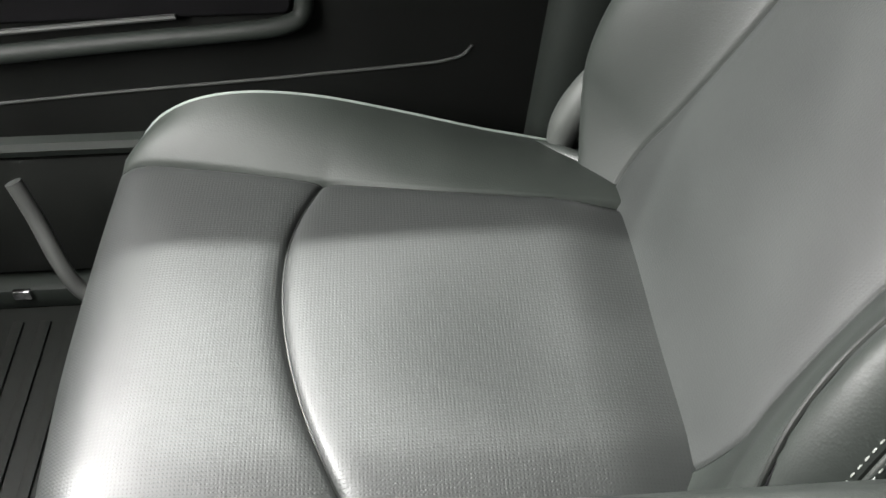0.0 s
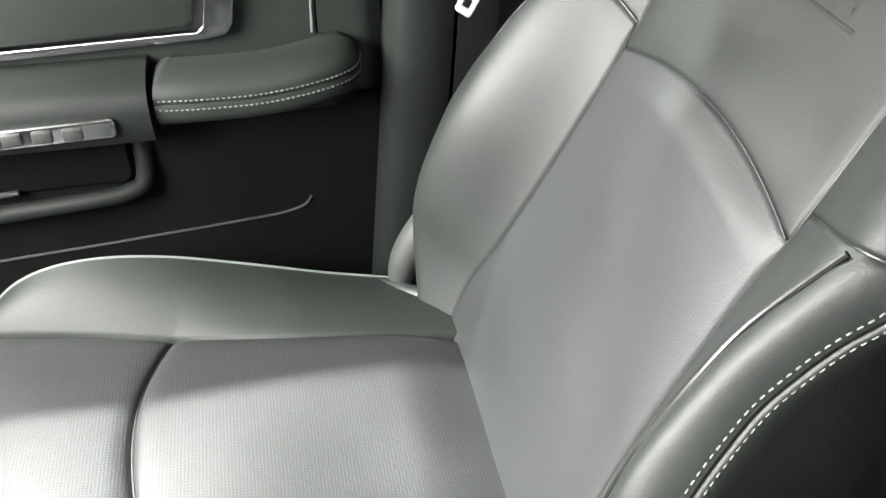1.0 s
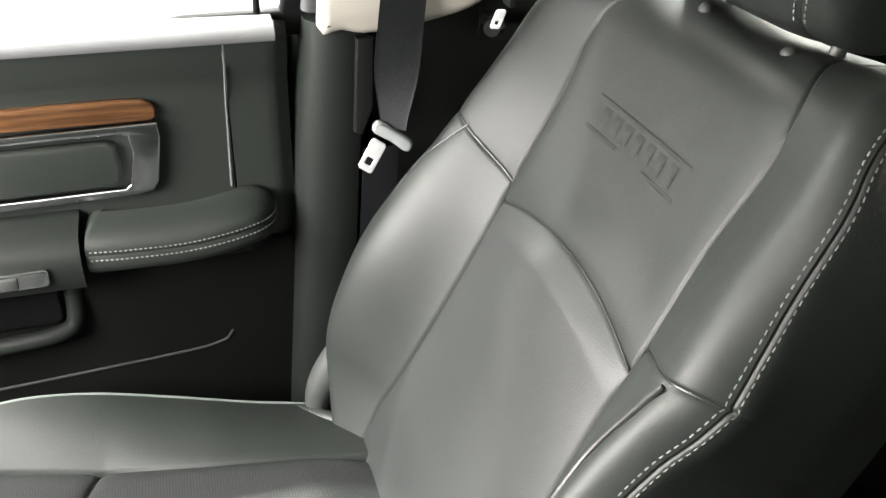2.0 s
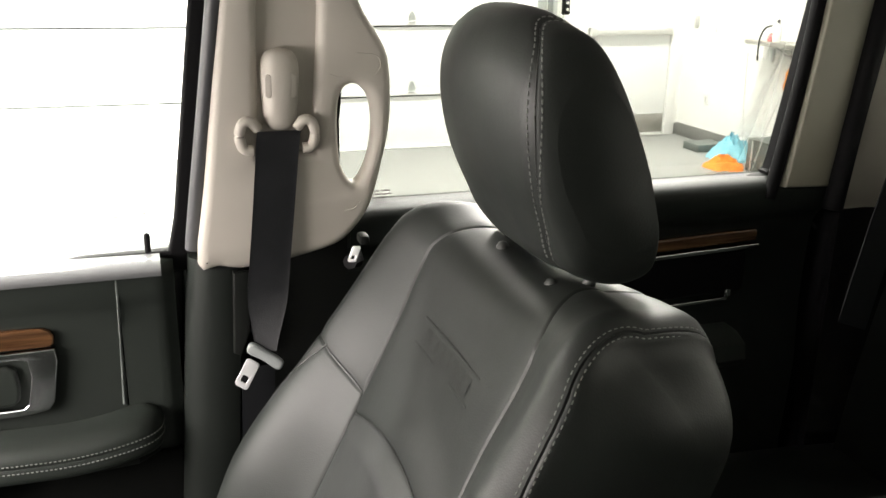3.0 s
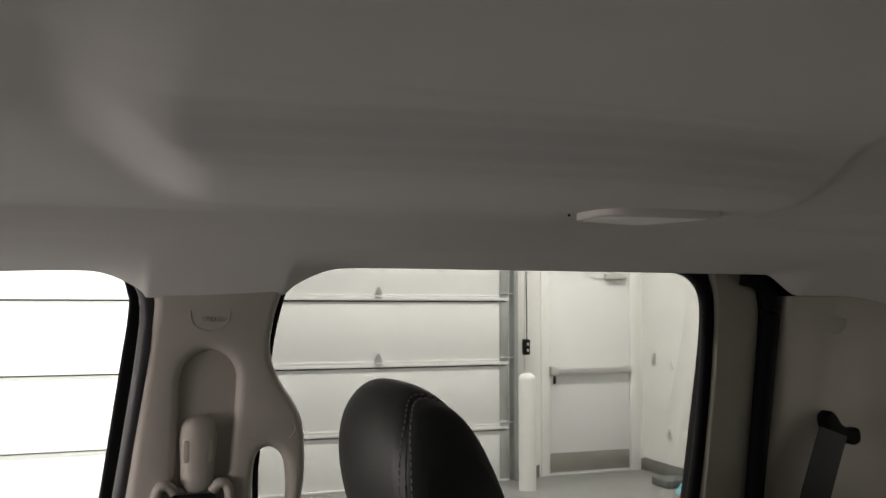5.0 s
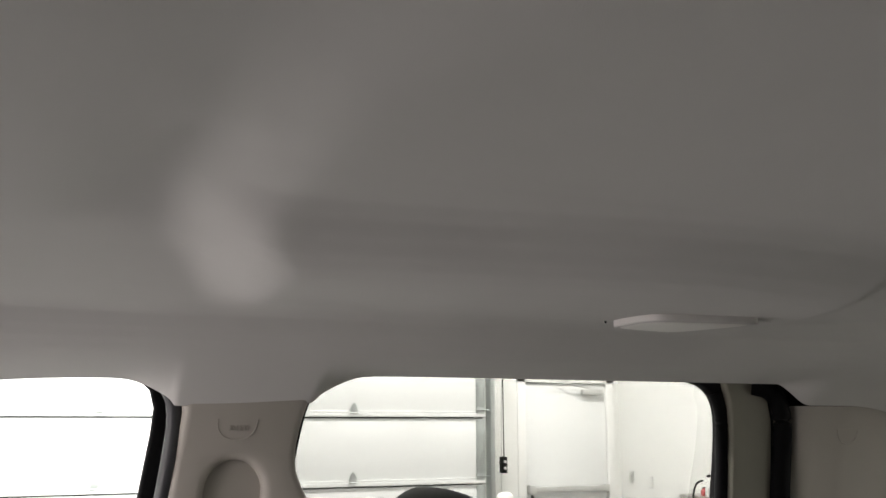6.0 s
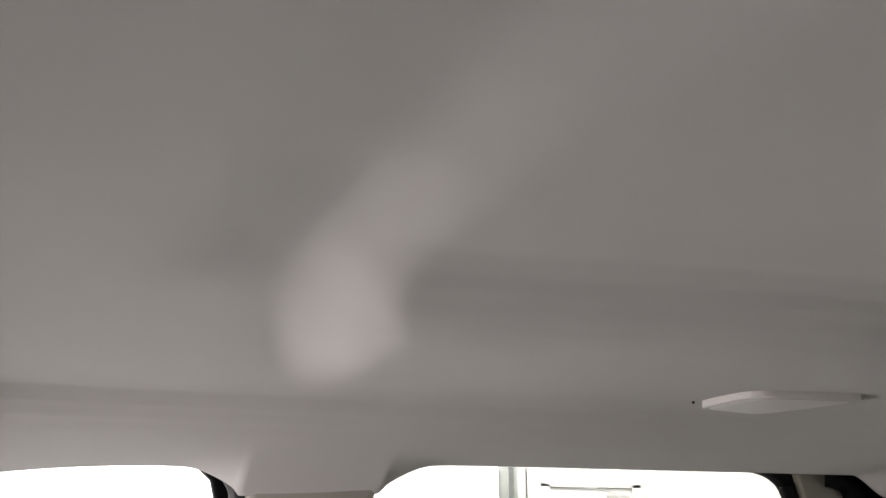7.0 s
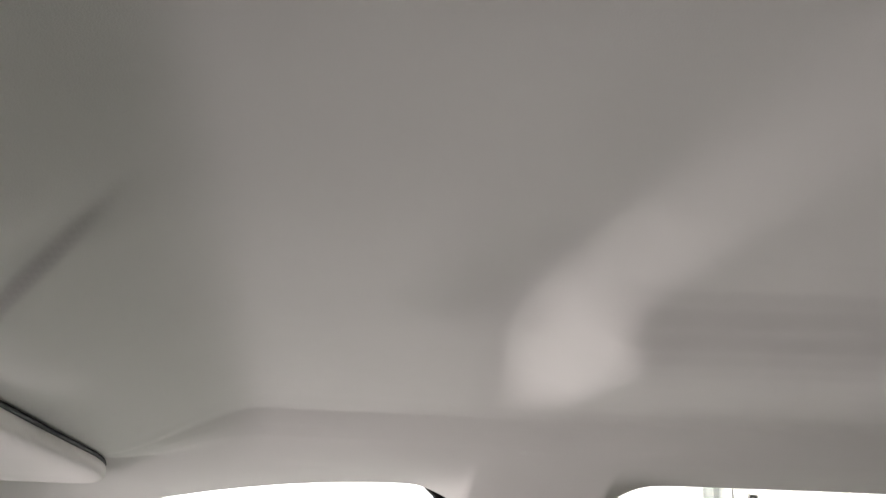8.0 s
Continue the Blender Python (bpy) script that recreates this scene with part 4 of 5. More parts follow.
    bez = [(-0.62, 1.128), (-0.092, 1.137), (-0.090, 1.12), (-0.099, 1.062), (-0.107, 1.050), (-0.128, 1.046), (-0.62, 1.034), (-0.62, 1.046), (-0.138, 1.0555), (-0.131, 1.062), (-0.124, 1.10), (-0.127, 1.123), (-0.135, 1.1255), (-0.62, 1.121)]
    part("handle_surround", plate(bez, [], 0.012, 0.0022, lambda a, b, d: Vector((a, 0.835 + d, b))), M["chrome"], t, "chrome handle surround")
    part("door_lever", plate([(-0.60, 1.048), (-0.150, 1.060), (-0.142, 1.066), (-0.139, 1.085), (-0.142, 1.110), (-0.152, 1.117), (-0.60, 1.112)], [], 0.014, 0.005, lambda a, b, d: Vector((a, 0.838 + d, b))), M["door_vinyl"], t, "black inner door lever")
    # armrest: padded rear part with double seam
    plan = [(-0.192, 0.845), (-0.192, 0.790), (-0.191, 0.773), (-0.150, 0.768), (-0.080, 0.766), (-0.030, 0.768), (0.004, 0.776), (0.024, 0.790), (0.034, 0.812), (0.036, 0.845)]
    P = []
    base_pts = [Vector((a, b, 0)) for a, b in plan]
    sm = [base_pts[0], base_pts[1]] + spline(base_pts[2:], 6)
    mid = Vector((-0.08, 0.838, 0))
    for inset, dz in ((0.010, -0.040), (0.003, -0.036), (0.0, -0.028), (0.0, -0.0155), (0.0012, -0.0135), (0.0, -0.0115), (0.001, -0.004), (0.005, 0.003), (0.013, 0.0085), (0.025, 0.0115), (0.042, 0.013), (0.060, 0.0135)):
        row = []
        for p in sm:
            d = Vector((mid.x * 0.2 + p.x * 0.8, mid.y, 0)) - p
            k = min(inset / max(d.length, 1e-5), 0.98)
            q = p + d * k
            row.append(Vector((q.x, q.y, 1.016 + 0.010 * smooth(-0.1, 0.03, p.x) + dz)))
        P.append(row)
    rest = part("armrest", grid_mesh(P), M["door_vinyl"], t, "padded black armrest", sharp=60)
    part("armrest_cap", plate([(-0.194, 0.846), (-0.194, 0.79), (-0.186, 0.775), (-0.1, 0.772), (0.0, 0.782), (0.028, 0.81), (0.030, 0.846)], [], 0.01, 0.002, lambda a, b, d: Vector((a, b, 0.982 + d))), M["black_plastic"], rest)
    for dz in (-0.0085, -0.0195):
        line = [Vector((p.x, p.y, 1.016 + 0.010 * smooth(-0.1, 0.03, p.x) + dz)) for p in sm[3:-3]]
        nn = [(sm[min(i + 1, len(sm) - 1)] - sm[i - 1]).cross(Vector((0, 0, -1))).normalized() for i in range(3, len(sm) - 3)]
        nn = [n if n.dot(sm[i] - mid) > 0 else -n for i, n in enumerate(nn, 3)]
        part("seam", stitches(line, nn, 0.0040, 0.0016, 0.0008), M["thread"], rest, "light grey seam")
    # front console of the armrest with the window switch
    prof3 = [(0.845, 1.030), (0.800, 1.028), (0.778, 1.022), (0.768, 1.012), (0.765, 0.998), (0.766, 0.975), (0.772, 0.962), (0.795, 0.955), (0.845, 0.950)]
    part("armrest_front", grid_mesh([[Vector((x, y, z + 0.004 * smooth(-0.3, -0.6, x))) for y, z in prof3] for x in (-0.62, -0.5, -0.4, -0.3, -0.2, -0.196)], True), M["pillar_vinyl"], t, "black armrest front section")
    sw = part("switch_plate", plate(rounded(-0.362, -0.232, 0.975, 0.998, 0.006), [], 0.008, 0.003, lambda a, b, d: Vector((a, 0.7635 + d, b + 0.02 * (a + 0.3)))), M["chrome"], t, "chrome window switch plate")
    for x in (-0.335, -0.305, -0.275):
        part("switch", box(x - 0.010, x + 0.010, 0.7555, 0.7615, 0.9795, 0.9935, 0.002), M["dark_grey"], sw)
    # pull pocket under it
    part("pull_pocket", plate(rounded(-0.60, -0.238, 0.880, 0.945, 0.012), [], 0.01, 0.003, lambda a, b, d: Vector((a, 0.829 + d, b))), M["rubber"], t, "black pull pocket")
    part("pocket_lip", tube(spline([(-0.62, 0.812, 0.845), (-0.45, 0.812, 0.858), (-0.30, 0.812, 0.867), (-0.245, 0.815, 0.872), (-0.225, 0.824, 0.884), (-0.222, 0.834, 0.93)], 6), 0.011, 10), M["pillar_vinyl"], t, "rounded black pocket lip")
    part("pocket_edge", tube(spline([(-0.62, 0.820, 0.868), (-0.45, 0.820, 0.879), (-0.365, 0.820, 0.884)], 5), 0.0035, 8), M["dark_grey"], t)
    # feature line of the lower panel
    part("feature_line", tube(spline([(-0.79, 0.832, 0.755), (-0.477, 0.832, 0.778), (-0.273, 0.832, 0.790), (-0.10, 0.832, 0.802), (-0.06, 0.832, 0.8075), (-0.043, 0.832, 0.814), (-0.034, 0.832, 0.826)], 6), 0.0020, 8), M["dark_grey"], t, "raised line on the lower panel")
    part("map_pocket", grid_mesh([[Vector((x, y, z)) for y, z in ((0.84, 0.70), (0.812, 0.705), (0.800, 0.712), (0.797, 0.722), (0.802, 0.730), (0.815, 0.732), (0.825, 0.722), (0.84, 0.715))] for x in (-0.78, -0.6, -0.45, -0.36, -0.34)], True), M["pillar_vinyl"], t, "black map pocket edge")
    part("map_pocket_face", box(-0.78, -0.345, 0.806, 0.8375, 0.50, 0.7035, 0.01), M["black_plastic"], t, "black map pocket")
    # lock pin with its collar
    pin = part("lock_pin", lathe([(0.0042, 0.0), (0.0042, 0.026), (0.0030, 0.0295), (0.0008, 0.031)], (0.034, 0.842, 1.250), "z", 12), M["rubber"], t, "black lock pin")
    part("collar", lathe([(0.0105, -0.002), (0.0105, 0.0015), (0.0065, 0.003)], (0.034, 0.842, 1.2495), "z", 16), M["black_plastic"], pin)
    return t


front_door()


def rear_door():
    t = thing("rear_door", (0.7, 0.86, 0.46), "closed black rear door with tinted glass and dark wood trim", "vehicle door")
    win = flat_loop([(0.34, 1.29), (0.66, 1.295), (0.97, 1.300), (1.003, 1.306), (1.012, 1.33), (1.026, 1.48), (1.036, 1.60), (1.036, 1.665), (1.022, 1.702), (0.985, 1.722), (0.90, 1.728), (0.62, 1.728), (0.44, 1.738), (0.372, 1.730), (0.334, 1.700), (0.318, 1.655), (0.309, 1.60), (0.302, 1.52), (0.294, 1.44), (0.288, 1.31)], 4)
    out = [(0.20, 1.26), (1.10, 1.26), (1.125, 1.45), (1.14, 1.62), (1.13, 1.72), (1.08, 1.765), (0.62, 1.770), (0.36, 1.765), (0.27, 1.70), (0.24, 1.50)]
    part("window_frame", plate(out, [win], 0.026, 0.005, lambda a, b, d: lean_glass(a, b, d - 0.004)), M["rubber"], t, "black window frame")
    part("glass", plate([(0.27, 1.28), (1.05, 1.28), (1.05, 1.74), (0.27, 1.74)], [], 0.004, 0.0005, lambda a, b, d: lean_glass(a, b, d + 0.006)), M["glass_tint"], t, "tinted side glass").visible_shadow = False
    g = bmesh.new()
    for x0, x1, z in ((0.344, 0.352, 1.3135), (0.355, 0.369, 1.3135), (0.344, 0.371, 1.3085), (0.346, 0.360, 1.3035)):
        box(x0, x1, glass_y(z) - 0.0012, glass_y(z) - 0.0006, z - 0.0012, z + 0.0012, bm=g)
    part("glass_mark", g, M["etch"], t, "small etched mark")
    # broad tan frame cover behind the glass
    cover = [(1.004, 1.290), (1.110, 1.286), (1.126, 1.45), (1.142, 1.62), (1.146, 1.735), (1.030, 1.740), (1.044, 1.69), (1.046, 1.64), (1.038, 1.55), (1.022, 1.42)]
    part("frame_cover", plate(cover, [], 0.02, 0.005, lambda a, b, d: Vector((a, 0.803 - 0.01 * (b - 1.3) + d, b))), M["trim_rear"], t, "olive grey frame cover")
    run = spline([(0.992, 1.27, 0), (1.002, 1.32, 0), (1.022, 1.437, 0), (1.036, 1.55, 0), (1.042, 1.642, 0), (1.040, 1.680, 0), (1.030, 1.706, 0)], 5)
    part("glass_seal", tube([Vector((p.x - 0.004, 0.812 - 0.03 * max(p.y - 1.6, 0), p.y)) for p in run], 0.0110, 10), M["rubber"], t, "black glass seal")
    part("cover_groove", tube([Vector((a, 0.792 - 0.01 * (b - 1.3), b)) for a, b in ((1.088, 1.295), (1.103, 1.42), (1.120, 1.57), (1.128, 1.66), (1.120, 1.705))], 0.002, 6), M["rubber"], t)
    part("door_seal", tube([Vector((a, 0.788 - 0.01 * (b - 1.3), b)) for a, b in [(p.x, p.y) for p in spline([(1.098, 1.25, 0), (1.107, 1.34, 0), (1.114, 1.40, 0), (1.127, 1.50, 0), (1.137, 1.58, 0), (1.144, 1.63, 0), (1.145, 1.668, 0), (1.138, 1.694, 0), (1.120, 1.711, 0), (1.09, 1.718, 0)], 5)]], 0.0165, 12), M["rubber"], t, "thick black door seal")
    prof = [(0.905, 1.26), (0.880, 1.297), (0.850, 1.300), (0.826, 1.298), (0.812, 1.290), (0.808, 1.276), (0.816, 1.245), (0.832, 1.22), (0.838, 1.16), (0.838, 1.06), (0.83, 0.95), (0.838, 0.80), (0.85, 0.47), (0.905, 0.47)]
    prof = [(p.x, p.y) for p in spline([(a, b, 0) for a, b in prof], 4)]
    part("inner_panel", grid_mesh([[Vector((x, y, z)) for y, z in prof] for x in [0.30 + 0.0401 * i for i in range(21)]], True), M["pillar_vinyl"], t, "black soft door panel")
    part("wood_trim", plate(rounded(0.52, 0.985, 1.196, 1.216, 0.006), [], 0.012, 0.003, lambda a, b, d: Vector((a, 0.828 + d, b + 0.03 * (a - 0.98)))), M["wood"], t, "dark walnut trim strip")
    part("chrome_strip", plate(rounded(0.52, 0.990, 1.183, 1.191, 0.003), [], 0.012, 0.002, lambda a, b, d: Vector((a, 0.826 + d, b + 0.03 * (a - 0.98)))), M["chrome"], t, "chrome strip")
    part("handle_cup", plate(rounded(0.55, 0.975, 1.105, 1.178, 0.012), [], 0.008, 0.003, lambda a, b, d: Vector((a, 0.834 + d, b))), M["rubber"], t)
    part("chrome_strip", plate(rounded(0.55, 0.940, 1.096, 1.102, 0.0025), [], 0.01, 0.002, lambda a, b, d: Vector((a, 0.826 + d, b + 0.03 * (a - 0.94)))), M["chrome"], t, "chrome strip")
    part("bright_catch", box(0.930, 0.942, 0.815, 0.828, 1.104, 1.118, 0.003), M["chrome"], t, "small bright catch")
    P = [[Vector((x, y, z)) for y, z in ((0.84, 1.05), (0.80, 1.048), (0.775, 1.035), (0.770, 1.01), (0.79, 0.99), (0.84, 0.985))] for x in (0.55, 0.6, 0.8, 0.93, 0.95)]
    part("armrest", grid_mesh(P, True), M["door_vinyl"], t, "black armrest")
    return t


rear_door()


def rear_pillar():
    t = thing("rear_pillar_trim", (1.3, 0.77, 1.25), "light tan rear pillar trim", "pillar trim")
    P = []
    for z in [1.245, 1.29, 1.35, 1.42, 1.50, 1.58, 1.64, 1.672, 1.684]:
        o = 0.14 * (z - 1.29)
        s = 0.10 * (z - 1.3)
        y = 0.800 - s
        P.append([Vector((x + o * (1 if x < 1.3 else 0.3), yy, z)) for x, yy in ((1.115, y + 0.09), (1.113, y + 0.015), (1.120, y + 0.002), (1.145, y - 0.004), (1.185, y - 0.004), (1.196, y - 0.010), (1.215, y - 0.014), (1.30, y - 0.018), (1.335, y - 0.020), (1.350, y - 0.028), (1.375, y - 0.034), (1.44, y - 0.055), (1.56, y - 0.13), (1.56, y + 0.09))])
    part("panel", grid_mesh(P, True), M["trim"], t, sharp=60)
    yy = lambda z: 0.800 - 0.10 * (z - 1.3) - 0.0175
    mark = [(1.234, 1.6425), (1.236, 1.630), (1.244, 1.622), (1.256, 1.620), (1.268, 1.624), (1.276, 1.633), (1.278, 1.6425), (1.274, 1.645), (1.238, 1.645)]
    part("moulded_mark", tube(spline([(a, yy(b), b) for a, b in mark], 3, True), 0.0008, 6, closed=True), M["trim"], t, "moulded mark")
    return t


rear_pillar()


def rear_belt():
    t = thing("rear_seat_belt", (1.28, 0.75, 1.46), "black rear seat belt with a black guide on the pillar", "seat belt")
    g = [(1.246, 1.488), (1.258, 1.497), (1.270, 1.490), (1.282, 1.474), (1.300, 1.466), (1.318, 1.465), (1.320, 1.444), (1.306, 1.438), (1.284, 1.446), (1.262, 1.452), (1.250, 1.466)]
    part("guide", plate(flat_loop(g, 4), [], 0.026, 0.006, lambda a, b, d: Vector((a - 0.025, 0.752 + d, b - 0.006))), M["rubber"], t, "black belt guide")
    run = spline([(1.234, 0.738, 1.458), (1.200, 0.733, 1.385), (1.167, 0.728, 1.305), (1.138, 0.720, 1.215), (1.09, 0.70, 1.08)], 6)
    P = []
    for p in run:
        ax = Vector((0.93, -0.05, -0.33)).normalized() * 0.029
        P.append([p + ax * (2 * j / 6 - 1) for j in range(7)] + [p + ax * (1 - 2 * j / 6) + Vector((0, 0.0016, 0)) for j in range(7)])
    part("webbing", grid_mesh(P, True), M["webbing"], t, "black woven webbing")
    return t


rear_belt()


def reading_lamp():
    t = thing("reading_lamp", (0.607, 0.366, 1.77), "light grey rounded reading lamp set in the headliner", "ceiling lamp")
    corner = [Vector((0.541, 0.303)), Vector((0.668, 0.270)), Vector((0.690, 0.466)), Vector((0.574, 0.428))]

    def loop(inset, z, flush=False):
        row = []
        for j in range(48):
            a = 2 * math.pi * j / 48
            c, s = math.cos(a), math.sin(a)
            u = 0.5 + (0.5 - inset / 0.12) * math.copysign(abs(c) ** 0.38, c)
            v = 0.5 + (0.5 - inset / 0.16) * math.copysign(abs(s) ** 0.38, s)
            p = (corner[0] * (1 - u) + corner[1] * u) * (1 - v) + (corner[3] * (1 - u) + corner[2] * u) * v
            row.append(Vector((p.x, p.y, liner_z(p.x, p.y) + 0.004 if flush else z + 0.050 * (p.y - 0.37))))
        return row
    part("bezel", grid_mesh([loop(0.0, 0, True), loop(0.0, 1.7598), loop(0.0012, 1.7586), loop(0.005, 1.7582), loop(0.008, 1.7590), loop(0.014, 1.7600)], True), M["liner_trim"], t, "light grey lamp bezel")
    rim = loop(0.0075, 1.7590)
    mid = sum(rim, Vector()) / len(rim)
    bm = grid_mesh([[Vector((mid.x + (p.x - mid.x) * k, mid.y + (p.y - mid.y) * k, z + 0.050 * (mid.y + (p.y - mid.y) * k - 0.37))) for p in rim] for k, z in ((1.0, 1.7592), (0.99, 1.7586), (0.85, 1.7576), (0.55, 1.7595), (0.25, 1.7591), (0.0, 1.7590))], True)
    bmesh.ops.remove_doubles(bm, verts=bm.verts[:], dist=1e-5)
    bmesh.ops.recalc_face_normals(bm, faces=bm.faces[:])
    part("lens", bm, M["lens"], t, "frosted lamp lens")
    part("screw_dot", lathe([(0.0014, 0), (0.0014, -0.003), (0.0006, -0.004)], (0.5705, 0.4265, liner_z(0.5705, 0.4265) + 0.001), "z", 8), M["rubber"], t, "small dark dot")
    return t


reading_lamp()


def sun_visor():
    t = thing("sun_visor", (-0.33, 0.40, 1.70), "light cloth sun visor folded up to the headliner", "sun visor")
    P = []
    for i in range(31):
        f = 1.0 - (1.0 - i / 30) ** 1.7
        y = 0.085 + 0.565 * f
        xr = -0.245 - 0.03 * max(0.0, 0.95 - f) - 0.010 * math.sin(f * math.pi) - 0.07 * quarter(0.72, 1.0, f)
        xf = -0.42 + 0.04 * max(0, (f - 0.86) / 0.14) ** 2
        zc = 1.723 - 0.026 * f ** 1.5
        row = []
        for j in range(24):
            a = 2 * math.pi * j / 24
            c, s = math.cos(a), math.sin(a)
            cx, hx = (xr + xf) / 2, (xr - xf) / 2
            end = (1 - abs(2 * f - 1) ** 12) ** 0.5
            row.append(Vector((cx + hx * math.copysign(abs(c) ** 0.35, c), y, zc + 0.010 * end * math.copysign(abs(s) ** 0.6, s) + 0.02 * (xr - cx - hx * c))))
        P.append(row)
    part("panel", grid_mesh(P, True), M["visor"], t, sharp=70)
    # black tube draws the shadow in the gap between visor and liner
    part("edge_line", tube([r[2] + Vector((0.0008, 0, 0.0012)) for r in P[1:25]], 0.0024, 8), M["rubber"], t, "dark tube drawing the gap shadow along the visor's edge")
    part("pivot_rod", tube([(-0.40, 0.60, 1.695), (-0.41, 0.64, 1.70), (-0.41, 0.66, 1.73)], 0.007, 8), M["trim"], t)
    return t


sun_visor()


def centre_console():
    t = thing("centre_console", (0.0, 0.0, 0.45), "black leather centre console lid beside the seat", "console")
    part("base", box(-0.55, 0.30, -0.14, 0.14, 0.45, 0.94, 0.02), M["black_plastic"], t)
    P = []
    for x, k in ((-0.30, 0.6), (-0.29, 0.9), (-0.26, 1.0), (0.0, 1.0), (0.25, 1.0), (0.29, 0.97), (0.31, 0.8)):
        P.append([Vector((x, y, 0.945 + (z - 0.945) * k)) for y, z in ((0.148, 0.95), (0.152, 0.975), (0.151, 0.995), (0.146, 1.008), (0.136, 1.016), (0.118, 1.021), (0.06, 1.024), (0.0, 1.025), (-0.06, 1.024), (-0.118, 1.021), (-0.146, 1.008), (-0.152, 0.975), (-0.148, 0.95))])
    part("lid", grid_mesh(P, True), M["leather"], t, "padded leather lid", sharp=70)
    return t


centre_console()


def rear_bench():
    t = thing("rear_bench", (1.1, 0.3, 0.45), "black leather rear bench seat", "bench seat")
    P = []
    for x, z in ((0.80, 0.62), (0.80, 0.78), (0.815, 0.83), (0.85, 0.86), (0.95, 0.865), (1.10, 0.855), (1.25, 0.84), (1.28, 0.60)):
        P.append([Vector((x + 0.01 * math.cos(y * 4), y, z + 0.012 * math.cos((y - 0.43) * 12) - 0.03 * smooth(0.70, 0.78, y))) for y in [-0.78 + 0.06 * j for j in range(27)]])
    part("cushion", grid_mesh(P), M["leather_shaded"], t, "black leather cushion", sharp=60)
    P = []
    for x, z in ((1.10, 0.80), (1.12, 0.95), (1.15, 1.10), (1.18, 1.25), (1.205, 1.33), (1.235, 1.37), (1.28, 1.382), (1.34, 1.37), (1.40, 1.2)):
        P.append([Vector((x + 0.03 * smooth(0.60, 0.74, abs(y)), y, z - (0.045 * smooth(0.50, 0.74, abs(y)) if z > 1.2 else 0))) for y in [-0.74 + 0.04 * j for j in range(38)]])
    part("backrest", grid_mesh(P), M["leather_shaded"], t, "black leather backrest", sharp=60)
    return t


rear_bench()


# ---------------------------------------------------------------- front passenger seat
SEAT_Y = 0.455
BACK_O, LEAN = Vector((0.098, SEAT_Y, 0.783)), radians(25.5)
BACK_V = Vector((math.sin(LEAN), 0, math.cos(LEAN)))
BACK_W = Vector((-math.cos(LEAN), 0, math.sin(LEAN)))


def back_point(u, v, w):
    return BACK_O + Vector((0, u, 0)) + BACK_V * v + BACK_W * w


TOP_V, BOT_V = 0.652, -0.07


def half_width(v, far=False):
    w = curve_table([(-0.07, 0.205), (0.0, 0.252), (0.05, 0.276), (0.10, 0.287), (0.15, 0.286), (0.20, 0.277), (0.232, 0.268), (0.27, 0.260), (0.30, 0.2555), (0.33, 0.256), (0.36, 0.259), (0.39, 0.266), (0.42, 0.268), (0.46, 0.262), (0.50, 0.256), (0.55, 0.250), (0.575, 0.243), (0.61, 0.229), (0.635, 0.213), (0.645, 0.207)], v)
    return w + (0.026 * smooth(0.14, 0.28, v) * (1.0 - smooth(0.30, 0.42, v)) if far else 0.0)


def side_face(v, far=False):
    """Half width of the backrest behind its corner seams."""
    wide = curve_table([(-0.07, 0.215), (0.0, 0.262), (0.05, 0.286), (0.10, 0.297), (0.15, 0.296), (0.20, 0.288), (0.25, 0.279), (0.30, 0.273), (0.36, 0.273), (0.46, 0.272), (0.55, 0.270)], v)
    return wide - 3.0 * max(v - 0.54, 0.0) ** 2 + (0.024 * smooth(0.14, 0.28, v) * (1.0 - smooth(0.30, 0.42, v)) if far else 0.0)


def insert_half(v):
    return curve_table([(-0.07, 0.150), (0.0, 0.168), (0.05, 0.172), (0.09, 0.164), (0.13, 0.158), (0.19, 0.152), (0.25, 0.149), (0.32, 0.147), (0.37, 0.149), (0.47, 0.146), (0.55, 0.152), (0.59, 0.146), (0.62, 0.125), (0.652, 0.09)], v)


def arch(u):
    """The seam across the backrest: an arch over the insert, and a step higher over the wings."""
    a = abs(u)
    low, high = 0.384 - 1.15 * min(a, 0.150) ** 2, 0.3835 + 0.28 * max(a - 0.150, 0.0)
    return low + (high - low) * min(max((a - 0.1475) / 0.004, 0.0), 1.0)


def back_front(u, v):
    """Relief of the backrest's front face."""
    a, s = abs(u), insert_half(v)
    bol = curve_table([(-0.07, 0.020), (0.0, 0.042), (0.10, 0.070), (0.20, 0.080), (0.30, 0.069), (0.40, 0.050), (0.50, 0.036), (0.58, 0.026), (0.652, 0.015)], v)
    w = bol * smooth(s - 0.006, s + 0.095, a) ** 0.9
    below = 1.0 - smooth(arch(u) - 0.034, arch(u) + 0.005, v)
    if a < s:
        w += 0.009 * (1 - (a / s) ** 2) * below * smooth(-0.02, 0.14, v) + 0.003 * smooth(0.10, 0.34, v) * below * (1 - (a / s) ** 6)
        w -= 0.009 * (1 - (a / s) ** 2) * (1 - below) * smooth(arch(u), arch(u) + 0.07, v)
    return w


def near_piping(v):
    return -curve_table([(-0.03, 0.300), (0.10, 0.264), (0.13, 0.254), (0.16, 0.243), (0.20, 0.231), (0.24, 0.222), (0.28, 0.216), (0.32, 0.215), (0.36, 0.222), (0.41, 0.235)], v)


def seam_dip(d, deep=1.0):
    """A stitched seam: a narrow crease with softly pillowed leather on both sides."""
    return -deep * (0.0030 * math.exp(-(d / 0.0019) ** 2) + 0.0014 * math.exp(-(d / 0.011) ** 2))


